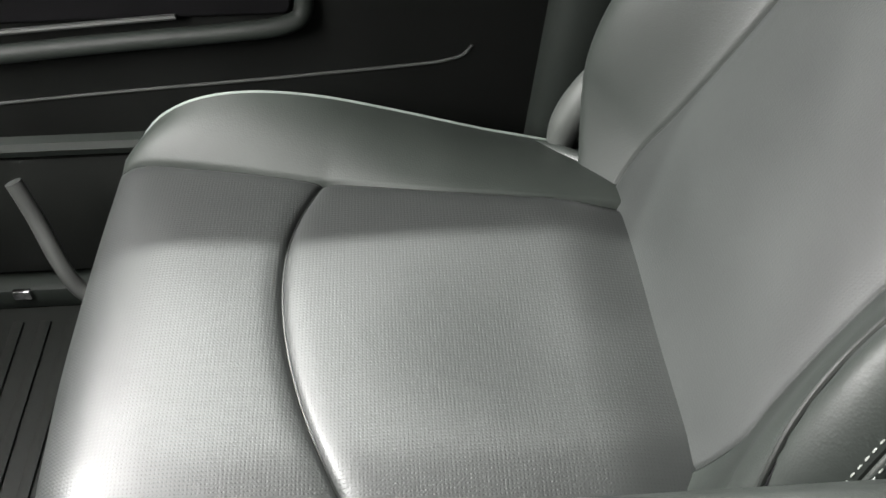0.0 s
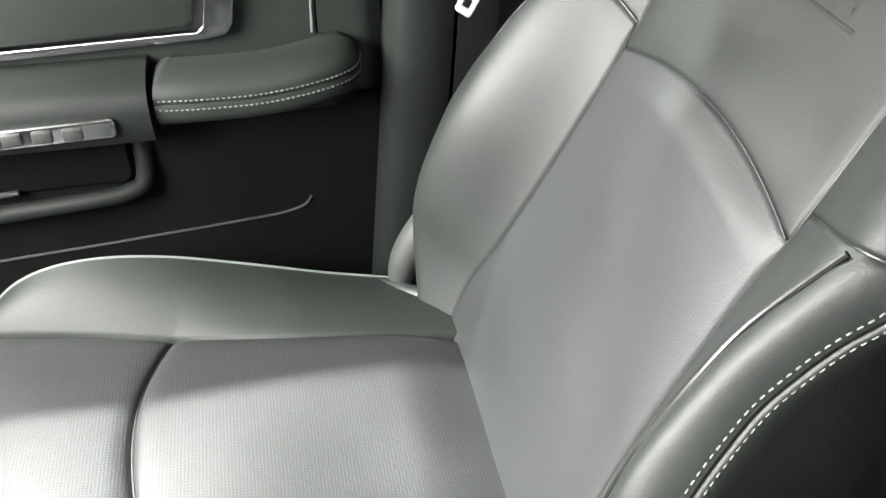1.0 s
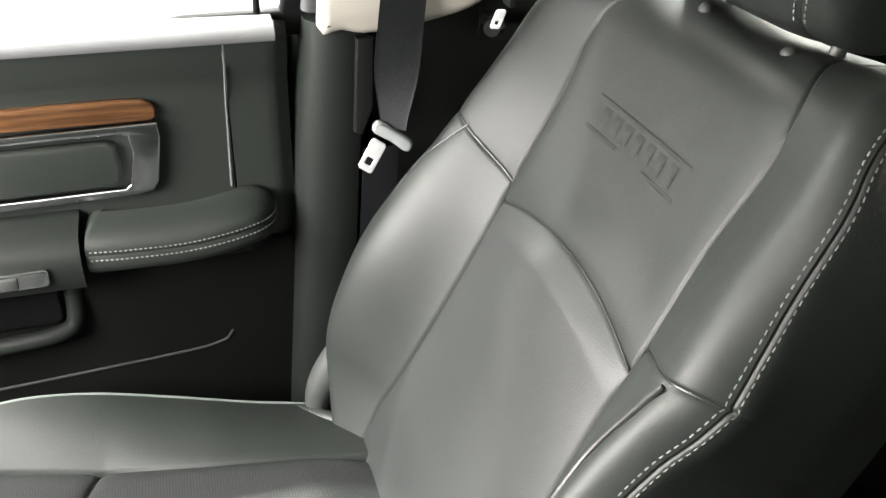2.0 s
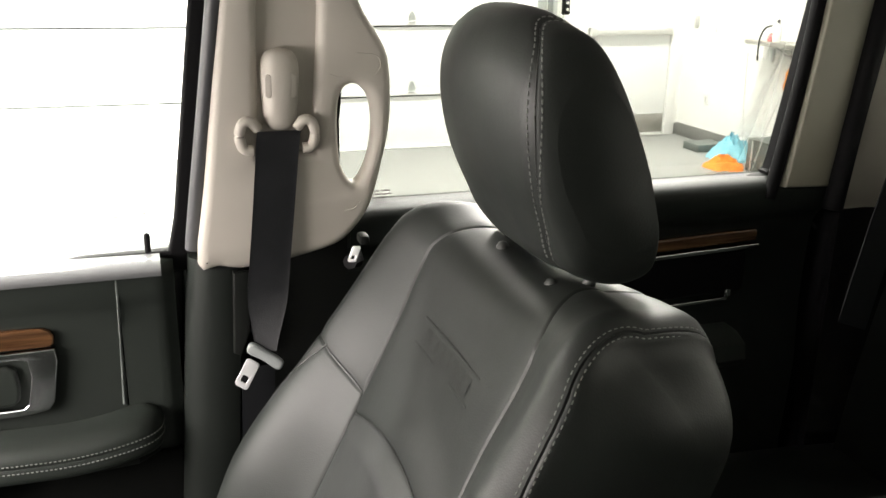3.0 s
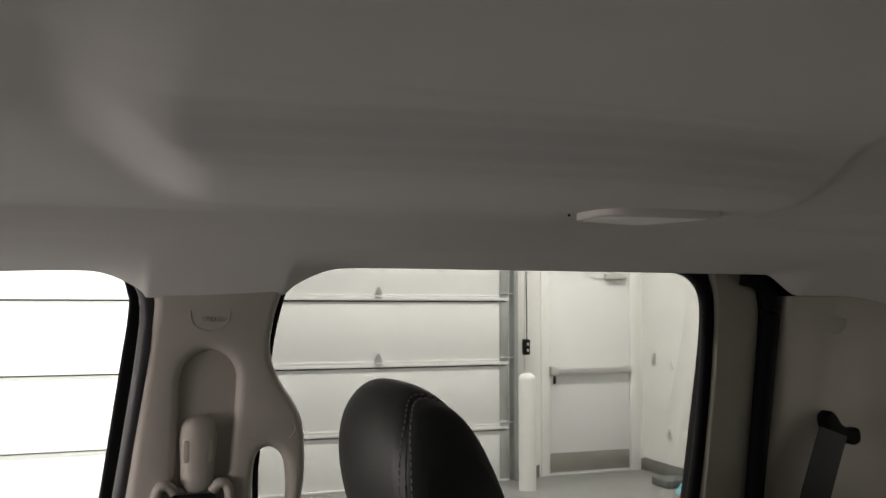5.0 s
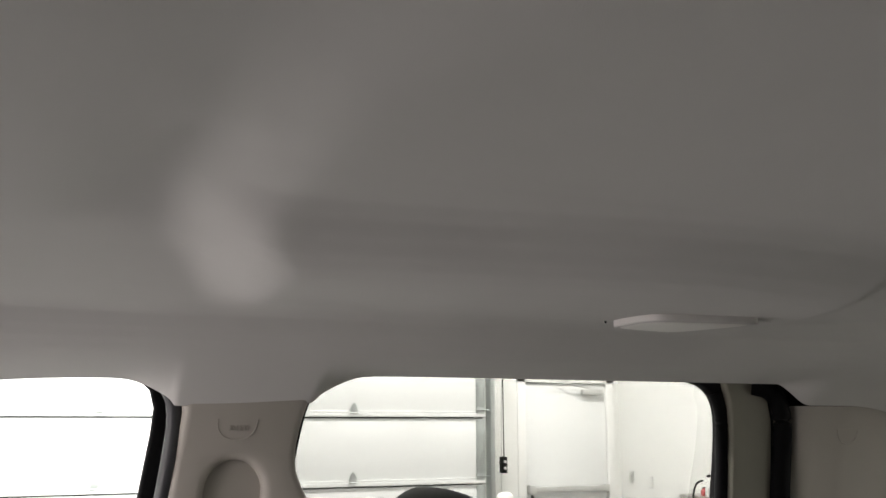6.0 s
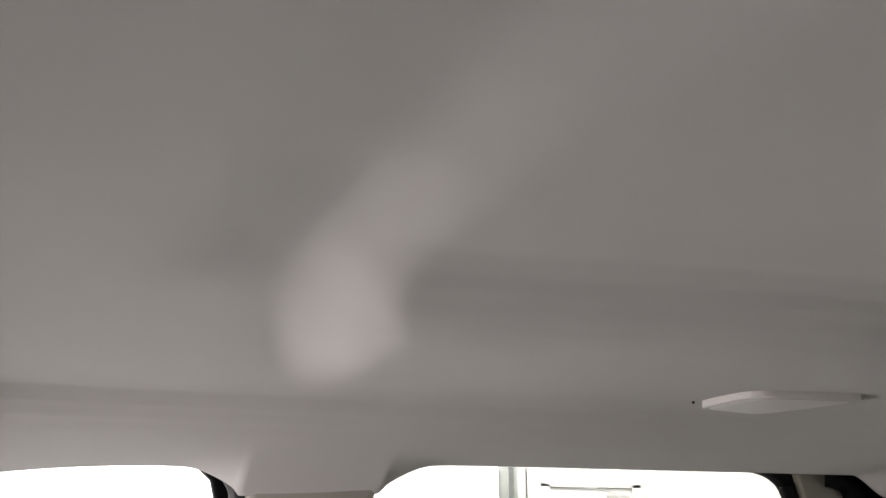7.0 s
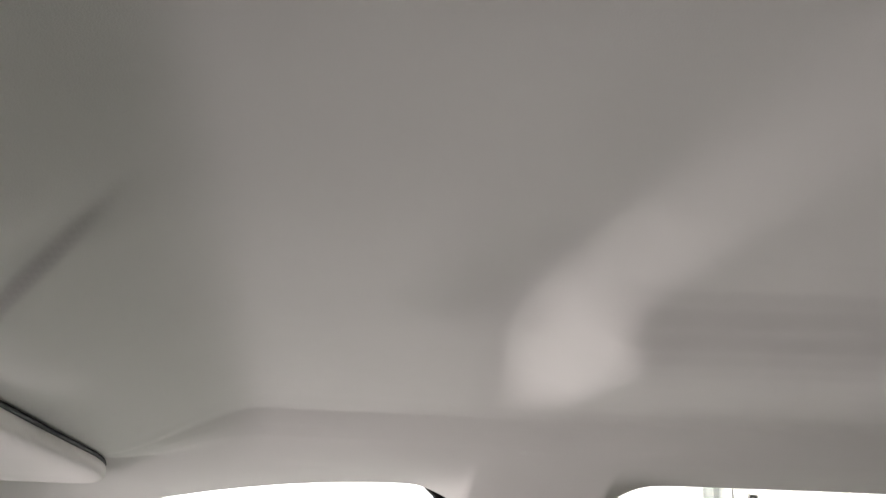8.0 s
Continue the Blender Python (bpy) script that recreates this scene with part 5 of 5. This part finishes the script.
def wing_dip(u, v):
    """The piped seam of the near wing and the short edge seam of the far one."""
    if v > arch(u):
        return 0.0
    if u < 0:
        return seam_dip(u - near_piping(v), 0.8)
    return seam_dip(u - far_seam(v), 0.45 * smooth(0.23, 0.30, v))


def far_seam(v):
    return curve_table([(0.20, 0.258), (0.255, 0.262), (0.295, 0.262), (0.337, 0.249), (0.376, 0.232), (0.411, 0.216)], v)


def edge_fall(u, v, hw):
    edge = max(abs(u) - (hw - 0.034), 0.0) / 0.034
    return (0.012 + 0.010 * (1.0 - smooth(0.40, 0.55, v))) * edge * edge


def back_skin(u, v):
    """Height of the leather over the back's plane, seams left out."""
    return back_front(u, v) - edge_fall(u, v, half_width(v, u > 0))


def groove(d, depth=0.0065, r=0.0030):
    return -depth * math.exp(-(d / r) ** 2)


def cluster(f):
    """Steps that crowd at both ends."""
    return 0.35 * f + 0.65 * (0.5 - 0.5 * math.cos(math.pi * f))


ROUND_V, ROUND_R, BACK_DEPTH = 0.575, 0.070, -0.147


def seat_back(t):
    lo, up, arc, flat = 80, 50, 12, 8
    hi = up + arc + flat
    rows = [(0, i / lo) for i in range(lo)] + [(1, i / up) for i in range(up)] + [(2, i / arc) for i in range(arc)] + [(3, i / flat) for i in range(flat + 1)]
    nw, ni = 40, 64
    tables = []
    for zone, f in rows:
        row = []
        cols = [(-1, 1 - (1 - j / nw) ** 1.0) for j in range(nw + 1)] + [(0, cluster(j / ni)) for j in range(1, ni + 1)] + [(1, j / nw) for j in range(1, nw + 1)]
        for side, g in cols:
            if side < 0:
                g = 1 - (1 - g) * (0.45 + 0.55 * (1 - g))
            elif side > 0:
                g = g * (0.45 + 0.55 * g)
            v = 0.2 if zone == 0 else 0.5
            tilt = 0.0
            for _ in range(4):
                hw, s = half_width(v, side > 0) - (0.022 * f if zone == 3 else 0.0), insert_half(v)
                u = -hw + (hw - s) * g if side < 0 else (-s + 2 * s * g if side == 0 else s + (hw - s) * g)
                if zone == 0:
                    v = BOT_V + (arch(u) - BOT_V) * (0.3 * f + 0.7 * (1 - (1 - f) ** 2))
                elif zone == 1:
                    v = arch(u) + (ROUND_V - arch(u)) * (0.35 * f + 0.65 * f * f)
                elif zone == 2:
                    tilt = f * math.pi / 2
                    v = ROUND_V + ROUND_R * math.sin(tilt)
                else:
                    tilt = math.pi / 2
                    v = ROUND_V + ROUND_R
            vv = min(v, ROUND_V)
            w = back_front(u, vv)
            drop = edge_fall(u, v, hw)
            drop -= seam_dip(abs(u) - s, 1.0 if zone < 2 else 0.6) + seam_dip(v - arch(u), 1.0 if abs(u) > s else 0.8) + (wing_dip(u, v) if zone == 0 else 0.0)
            if zone >= 2:
                w -= ROUND_R * (1 - math.cos(tilt))
                if zone == 3:
                    w0 = w
                    w += (BACK_DEPTH - w) * f
                    v += 0.36 * (w0 - w) - 0.030 * f ** 4
                v += 0.006 * (abs(u) / 0.25) ** 2 * math.sin(tilt)
                # hollow under the head rest
                v -= 0.010 * math.exp(-(u / 0.09) ** 2) * math.sin(tilt)
            row.append((u, v - drop * math.sin(tilt), w - drop * math.cos(tilt)))
        tables.append(row)
    pts = [[back_point(*c) for c in row] for row in tables]
    groups = {"insert": (0, nw, nw + ni, M["perf_back"], "perforated black leather insert"),
              "upper_panel": (1, nw, nw + ni, M["leather"], "smooth black leather upper panel"),
              "bolster": (0, 0, nw, M["leather"], ""), "bolster_far": (0, nw + ni, nw * 2 + ni, M["leather"], ""),
              "shoulder": (1, 0, nw, M["leather"], ""), "shoulder_far": (1, nw + ni, nw * 2 + ni, M["leather"], "")}
    for name, (zone, j0, j1, mat, label) in groups.items():
        i0, i1 = (0, lo) if zone == 0 else (lo, lo + hi)
        part(name.replace("_far", ""), grid_mesh([r[j0:j1 + 1] for r in pts[i0:i1 + 1]]), mat, t, label, sharp=80)
    # side panels: a rounded rim along the corner seam, then a nearly flat field back to the shell
    last = lo + up + arc
    hinge_v = ROUND_V - 0.02
    frames = []
    for n in range(len(tables)):
        tilt = 0.0 if n < lo + up else min((n - lo - up) / arc, 1.0) * math.pi / 2
        frames.append((math.cos(tilt), math.sin(tilt)))
    for side, sgn in ((0, -1), (-1, 1)):
        P = []
        for n, c in enumerate(tables):
            u, v, w = c[side]
            cw, cv = frames[n]
            deep = 1.0 if n <= last else 1.0 - 0.75 * (n - last) / flat
            rim = [(u + sgn * s, v - d * cv * deep, w - d * cw) for s, d in ((0.0, 0.0), (0.0003, 0.0024), (0.0018, 0.0016), (0.0042, 0.0040), (0.0064, 0.009), (0.0076, 0.018))]
            ui, vi, wi = rim[-1]
            vt, wt = min(vi, hinge_v), BACK_DEPTH
            row = [back_point(*q) for q in rim]
            for k in (0.12, 0.25, 0.4, 0.55, 0.7, 0.82, 0.92, 1.0):
                vk, wk = vi + (vt - vi) * k, wi + (wt - wi) * k
                face = sgn * (side_face(vk, sgn > 0) - 0.010 * smooth(-0.07, BACK_DEPTH, wk))
                row.append(back_point(ui + (face - ui) * (1.0 - (1.0 - k) ** 4), vk, wk))
            P.append(row)
        part("side_panel", grid_mesh(P), M["leather"], t, "smooth black side panel", sharp=80)
    P = []
    for n, c in enumerate(tables):
        u, v, w = c[0]
        if n <= lo + up:
            hw = side_face(min(v, hinge_v)) - 0.0102
            P.append([back_point(-hw + 2 * hw * j / 12, min(v, hinge_v), BACK_DEPTH - 0.004 * math.sin(j / 12 * math.pi)) for j in range(13)])
    hw = abs(tables[-1][0][0]) - 0.004
    P.append([back_point(-hw + 2 * hw * j / 12, tables[-1][len(tables[-1]) * j // 13][1] - 0.002, BACK_DEPTH - 0.004 * math.sin(j / 12 * math.pi)) for j in range(13)])
    part("back_shell", grid_mesh(P), M["black_plastic"], t, "black plastic back shell", sharp=80)
    # double stitched seam along both corners
    for side, sgn in ((0, -1), (-1, 1)):
        for k in (0, 1):
            line, nn = [], []
            for n, c in enumerate(tables[11:], 11):
                cw, cv = frames[n]
                out = BACK_W * cw + BACK_V * cv
                if k == 0:
                    step, col, left = (1, 0, 0.0032) if side == 0 else (-1, len(pts[n]) - 1, 0.0032)
                    while (pts[n][col + step] - pts[n][col]).length < left:
                        left -= (pts[n][col + step] - pts[n][col]).length
                        col += step
                    line.append(pts[n][col].lerp(pts[n][col + step], left / (pts[n][col + step] - pts[n][col]).length))
                    nn.append((Vector((0, sgn, 0)) * 0.45 + out).normalized())
                else:
                    u, v, w = c[side]
                    line.append(back_point(u + sgn * 0.0042, v - 0.0042 * cv, w - 0.0042 * cw))
                    nn.append((Vector((0, sgn, 0)) + out * 0.35).normalized())
            part("seam", stitches(line, nn, 0.0048, 0.0020, 0.00052, 0.0003), M["thread"], t, "light grey double seam")
    # dark seam threads, and the piping of the near wing
    def thread(line, deep, r=0.0010):
        return tube([back_point(u, v, back_skin(u, v) + seam_dip(0.0, deep) + 0.0004) for u, v in line], r, 6)
    for sgn in (-1, 1):
        rows_v = [-0.03 + 0.60 * i / 90 for i in range(91)]
        part("seam_line", thread([(sgn * insert_half(v), v) for v in rows_v], 1.0), M["piping"], t, "dark seam")
        wing = [sgn * (0.152 + (half_width(0.41) - 0.156) * i / 24) for i in range(25)]
        part("seam_line", thread([(u, arch(u)) for u in wing], 1.0), M["piping"], t, "dark seam")
    part("seam_line", thread([(-0.146 + 0.292 * i / 40, arch(-0.146 + 0.292 * i / 40)) for i in range(41)], 0.8), M["piping"], t, "dark seam")
    part("seam_line", thread([(far_seam(v), v) for v in [0.27 + 0.138 * i / 24 for i in range(25)]], 0.3, 0.0008), M["piping"], t, "dark seam")
    line = []
    for i in range(44):
        v = 0.03 + 0.372 * i / 43
        line.append(back_point(near_piping(v), v, back_skin(near_piping(v), v) - 0.0012))
    part("piping", tube(line, 0.0024, 8), M["piping"], t, "dark glossy piping")
    part("seam_line", tube([p + Vector((0, -0.0042, 0)) - BACK_W * 0.0012 for p in line], 0.0012, 6), M["rubber"], t, "dark seam")
    # pressed badge on the upper panel: plain bars in place of letters
    bm = bmesh.new()

    def badge(u0, u1, v0, v1, rise=0.0010):
        r = [[back_point(u0 + (u1 - u0) * a, v0 + (v1 - v0) * b, back_front(u0 + (u1 - u0) * a, v0 + (v1 - v0) * b) + h) for a in (0, 0.5, 1)] for b, h in ((0, 0.0), (0.3, rise), (0.7, rise), (1, 0.0))]
        merge(bm, grid_mesh(r))
    for k in range(7):
        u = 0.072 - 0.0205 * k
        badge(u, u - 0.013, 0.489, 0.509)
    badge(0.088, -0.078, 0.5125, 0.5165, 0.0005)
    badge(0.088, 0.028, 0.4815, 0.4855, 0.0005)
    badge(-0.02, -0.078, 0.4815, 0.4855, 0.0005)
    part("pressed_badge", bm, M["leather"], t, "pressed badge of plain bars")


def cushion_outer(x):
    return curve_table([(-0.45, 0.698), (-0.416, 0.692), (-0.311, 0.669), (-0.214, 0.646), (-0.073, 0.614), (0.097, 0.590), (0.15, 0.585)], x)


def cross_seam(y):
    return -0.241 + (1.05 if y < 0.51 else 1.85) * (y - 0.51) ** 2


def ridge(x):
    return curve_table([(-0.46, 0.735), (-0.441, 0.758), (-0.40, 0.799), (-0.352, 0.825), (-0.29, 0.834), (-0.213, 0.825), (-0.127, 0.801), (-0.032, 0.771), (0.035, 0.753), (0.10, 0.735), (0.16, 0.72)], x)


def seat_cushion(t):
    XF, XB, YI = -0.442, 0.145, 0.235
    rows = [("f", k / 12) for k in range(12)] + [("a", k / 34) for k in range(34)] + [("b", k / 50) for k in range(51)]
    nb, nc, no = 10, 56, 26
    pts = []
    for kind, f in rows:
        row = []
        cols = [(0, j / nb) for j in range(nb + 1)] + [(1, cluster(j / nc)) for j in range(1, nc + 1)] + [(2, (j / no) * (0.45 + 0.55 * j / no)) for j in range(1, no + 1)]
        for zone, g in cols:
            x = XF
            for _ in range(3):
                so = cushion_outer(x)
                y = 0.175 + (YI - 0.175) * g if zone == 0 else (YI + (so - YI) * g if zone == 1 else so + (0.742 - so) * g)
                cs = cross_seam(min(max(y, 0.24), 0.66))
                if kind == "f":
                    x = XF
                elif kind == "a":
                    x = XF + (cs - XF) * (0.5 * f + 0.5 * (1 - (1 - f) ** 2))
                else:
                    x = cs + (XB - cs) * (0.5 * f + 0.5 * f * f)
            z = 0.787 + 0.010 * (1 - ((y - 0.45) / 0.20) ** 2) * (1 if zone == 1 else 0) * smooth(XF, XF + 0.1, x)
            z += (0.006 * math.sin(min(max((x - cs) / (XB - cs), 0), 1) * math.pi) + 0.005 * math.sin(min(max((x - XF) / (cs - XF), 0), 1) * math.pi)) * ((1 - g) ** 3 if zone == 2 else 1)
            z -= 0.014 * math.exp(-(((x + 0.02) / 0.12) ** 2 + ((y - 0.42) / 0.10) ** 2))
            if zone == 1:
                z -= 0.016 * smooth(0.02, 0.13, x) + 0.013 * smooth(YI + 0.085, YI, y)
            if zone == 0:
                z -= 0.016 * smooth(0.02, 0.13, x) + 0.013
                z += 0.014 * math.sin(g * math.pi) * smooth(XF, XF + 0.12, x)
            if zone == 2:
                top = ridge(x)
                z = z + (top - 0.787) * (g ** 1.25 if top > 0.787 else g) + 0.010 * math.sin(g * math.pi)
            # rounded front edge
            k = min(max((XF + 0.060 - x) / 0.060, 0.0), 1.0)
            z -= 0.040 * (1 - math.sqrt(max(1 - k * k, 0.0)))
            if zone == 1 or zone == 0:
                z += groove(x - cs, 0.0060, 0.0026) + groove(x - cs, 0.0030, 0.012)
            if zone > 0:
                z += groove(y - so, 0.0045, 0.0022) + groove(y - so, 0.002, 0.010)
            z += groove(y - YI, 0.006, 0.006)
            xx = x + 0.018 * ((y - 0.46) / 0.26) ** 2 * (1 - smooth(XF, XF + 0.15, x)) * (1 if y < 0.46 else 0.2)
            if kind == "f":
                z = z - 0.30 * (1 - f) ** 1.0
                xx = xx + 0.05 * (1 - f) ** 2
            row.append(Vector((xx, y, z)))
        pts.append(row)
    b = 46
    part("front_panel", grid_mesh([r[:nb + nc + 1] for r in pts[:b + 1]]), M["perf_seat"], t, "perforated black leather front panel", sharp=80)
    part("seat_panel", grid_mesh([r[nb:nb + nc + 1] for r in pts[b:]]), M["perf_seat"], t, "perforated black leather seat panel", sharp=80)
    part("inner_bolster", grid_mesh([r[:nb + 1] for r in pts[b:]]), M["leather"], t, sharp=80)
    # bolster and flanks wear the dark leather copy, their shade in its colour
    part("outer_bolster", grid_mesh([r[nb + nc:] for r in pts]), M["leather_shaded"], t, "smooth black leather bolster, shade put into its darker colour", sharp=80)
    # outer and inner flanks
    P = []
    for r in pts[6:]:
        p = r[-1]
        P.append([p, p + Vector((0, 0.006, -0.004)), p + Vector((0, 0.012, -0.016)), p + Vector((0, 0.014, -0.05)), Vector((p.x, 0.745, 0.62)), Vector((p.x, 0.735, 0.56))])
    part("flank", grid_mesh(P), M["leather_shaded"], t, "black leather flank", sharp=80)
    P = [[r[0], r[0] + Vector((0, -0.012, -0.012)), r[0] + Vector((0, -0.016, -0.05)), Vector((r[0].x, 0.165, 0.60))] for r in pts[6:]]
    part("flank", grid_mesh(P), M["leather_shaded"], t, "black leather flank", sharp=80)
    line = [r[-1] + Vector((0, 0.0030, -0.0008)) for r in pts[10:-6]]
    part("edge_line", stitches(line, [Vector((0, 0.6, 0.8))] * len(line), 0.0042, 0.0010, 0.0009), M["thread"], t, "light grey edge seam")
    part("edge_piping", tube([r[-1] + Vector((0, 0.0015, 0.0002)) for r in pts[8:-6]], 0.0016, 6), M["bin_grey"], t, "thin grey edge piping")
    for line in ([pts[46][j] + Vector((0, 0, 0.0012)) for j in range(nb, nb + nc + 1)], [r[nb + nc] + Vector((0, 0, 0.0010)) for r in pts[12:-4]]):
        part("seam_line", tube(line, 0.0011, 6), M["piping"], t, "dark seam")
    # fold of leather at the rear corner
    fold = spline([(0.035, 0.735, 0.752), (0.06, 0.70, 0.762), (0.09, 0.665, 0.770), (0.115, 0.625, 0.776)], 6)
    part("corner_fold", tube(fold, [0.005 + 0.006 * math.sin(i / 18 * math.pi) for i in range(19)], 10), M["leather"], t)


def head_rest(t):
    prof = [(0.398, 1.352), (0.376, 1.392), (0.356, 1.440), (0.345, 1.492), (0.347, 1.536), (0.362, 1.566), (0.386, 1.576), (0.412, 1.562), (0.437, 1.522), (0.460, 1.462), (0.475, 1.402), (0.482, 1.362), (0.474, 1.342), (0.440, 1.336)]
    prof = spline([(a, 0, b) for a, b in prof], 5, True)
    cx, cz = 0.418, 1.448
    y0, y1 = 0.325, 0.592
    # the near seam runs up the front corner and bends inwards over the top
    bend = [(1.336, 0.377), (1.352, 0.374), (1.392, 0.358), (1.44, 0.344), (1.49, 0.3375), (1.536, 0.339), (1.556, 0.346), (1.566, 0.356), (1.576, 0.378)]
    line_y = [curve_table(bend, p.z) if j <= 30 else 0.378 - 0.030 * math.sin(math.pi * (j - 30) / 40) for j, p in enumerate(prof)]
    cut, rows = 14, 48
    P = []
    for i in range(rows):
        row = []
        for p, yc in zip(prof, line_y):
            if i <= cut:
                yy = y0 + (yc - y0) * (1 - math.cos(math.pi / 2 * i / cut))
            else:
                f = (i - cut) / (rows - 1 - cut)
                yy = yc + (y1 - yc) * math.sin(math.pi / 2 * f) ** 1.15
            e = abs(2 * (yy - y0) / (y1 - y0) - 1)
            sc = 1 - 0.055 * smooth(0.30, 0.90, e)
            if yy < (y0 + y1) / 2:
                sc -= 0.30 * max((e - 0.80) / 0.20, 0.0) ** 3.2
            else:
                sc -= 0.40 * max((e - 0.76) / 0.24, 0.0) ** 2.6
            mid_rise = 0.012 * (1 - e * e)
            front = smooth(0.43, 0.36, p.x)
            q = Vector((cx + (p.x - cx) * (0.35 + 0.65 * sc) - 0.010 * front * (1 - e * e) + 0.02 * (1 - sc), yy, cz + (p.z - cz) * sc + mid_rise * (p.z - 1.36) / 0.2))
            out = Vector((p.x - cx, 0, p.z - cz)).normalized()
            row.append(q + out * (groove(yy - yc, 0.0028, 0.0022) + groove(yy - yc, 0.0015, 0.009)))
        P.append(row)
    k = len(P[0])
    body = bmesh.new()
    V = [[body.verts.new(p) for p in r] for r in P[cut:]]
    for a, b in zip(V, V[1:]):
        for j in range(k):
            body.faces.new((a[j], a[(j + 1) % k], b[(j + 1) % k], b[j]))
    body.faces.new(V[-1])
    part("cover", body, M["leather"], t, "smooth black leather head rest cover", sharp=80)
    side = bmesh.new()
    V = [[side.verts.new(p) for p in r] for r in P[:cut + 1]]
    for a, b in zip(V, V[1:]):
        for j in range(k):
            side.faces.new((a[j], a[(j + 1) % k], b[(j + 1) % k], b[j]))
    side.faces.new(V[0])
    # the side's shade comes from the dark leather copy
    part("side_cover", side, M["leather_shaded"], t, "side of the head rest, shade put into its darker colour", sharp=80)
    for di in (0.0058, -0.0058):
        line, nn = [], []
        for j in range(1, 36):
            want = line_y[j] + di
            i = next(i for i in range(1, rows) if P[i][j].y >= want)
            f = (want - P[i - 1][j].y) / (P[i][j].y - P[i - 1][j].y)
            p = P[i - 1][j].lerp(P[i][j], f)
            line.append(p)
            nn.append(Vector((p.x - cx, -0.06 if di > 0 else -0.12, (p.z - cz) * 0.7)).normalized())
        part("seam", stitches(line, nn, 0.0056, 0.0014, 0.00062, 0.0004), M["thread"], t, "light grey seam")
    part("seam_line", tube([P[cut][j] for j in range(1, 37)], 0.0011, 6), M["piping"], t, "dark seam")
    for y, yb in ((0.372, 0.386), (0.526, 0.509)):
        post = part("post", tube([(0.436, y, 1.345), (0.425, y, 1.310), (0.410, y, 1.27)], 0.0065, 12), M["dark_grey"], t, "dark steel post")
        sleeve = lathe([(0.018, -0.018), (0.018, 0.002), (0.014, 0.006), (0.008, 0.007)], (0.416, y, 1.318), "z", 18)
        part("sleeve", sleeve, M["rubber"], post, "black guide sleeve")
        part("release_button", lathe([(0.001, -0.0075), (0.0045, -0.006), (0.0072, -0.002), (0.0072, 0.002), (0.0045, 0.006), (0.001, 0.0075)], (0.400, yb, 1.331), "z", 14), M["dark_grey"], post, "small dark release button")
        part("release_neck", tube([(0.400, yb, 1.331), (0.416, y, 1.322)], 0.004, 8), M["rubber"], post)


def passenger_seat():
    t = thing("passenger_seat", (-0.1, SEAT_Y, 0.45), "black leather front passenger seat with perforated inserts", "car seat")
    seat_cushion(t)
    seat_back(t)
    head_rest(t)
    part("base", box(-0.36, 0.13, 0.22, 0.70, 0.452, 0.60, 0.02), M["black_plastic"], t, "black seat base")
    # tilt handle at the outer hinge
    bar = spline([(0.128, 0.718, 0.885), (0.108, 0.724, 0.860), (0.084, 0.728, 0.822), (0.066, 0.728, 0.785), (0.060, 0.726, 0.750)], 5)
    part("hinge_lever", tube(bar, [0.016 + 0.006 * math.sin(i / 20 * math.pi) for i in range(21)], 12), M["dark_grey"], t, "grey plastic lever")
    # slide bar under the front edge
    bar = spline([(-0.36, 0.66, 0.60), (-0.47, 0.66, 0.605), (-0.505, 0.66, 0.615), (-0.525, 0.672, 0.65), (-0.545, 0.70, 0.70), (-0.56, 0.715, 0.745)], 5)
    part("slide_bar", tube(bar, 0.010, 10), M["dark_grey"], t, "grey slide adjuster bar")
    return t


passenger_seat()


def floor_mat():
    t = thing("floor_mat", (-0.62, 0.5, 0.45), "black ribbed rubber floor mat", "floor mat")
    part("mat", box(-0.98, -0.42, 0.22, 0.78, 0.451, 0.462, 0.004), M["black_plastic"], t)
    for k in range(14):
        part("rib", box(-0.96 + 0.037 * k, -0.945 + 0.037 * k, 0.25, 0.75, 0.4622, 0.467, 0.002), M["black_plastic"], t)
    return t


floor_mat()
t = thing("sill_plate", (-0.6, 0.79, 0.45), "dark door sill plate with a bright clip", "sill plate")
part("plate", box(-0.98, 0.02, 0.785, 0.834, 0.451, 0.49, 0.006), M["pillar_vinyl"], t)
part("clip", box(-0.665, -0.64, 0.778, 0.786, 0.478, 0.494, 0.002), M["chrome"], t, "bright clip")
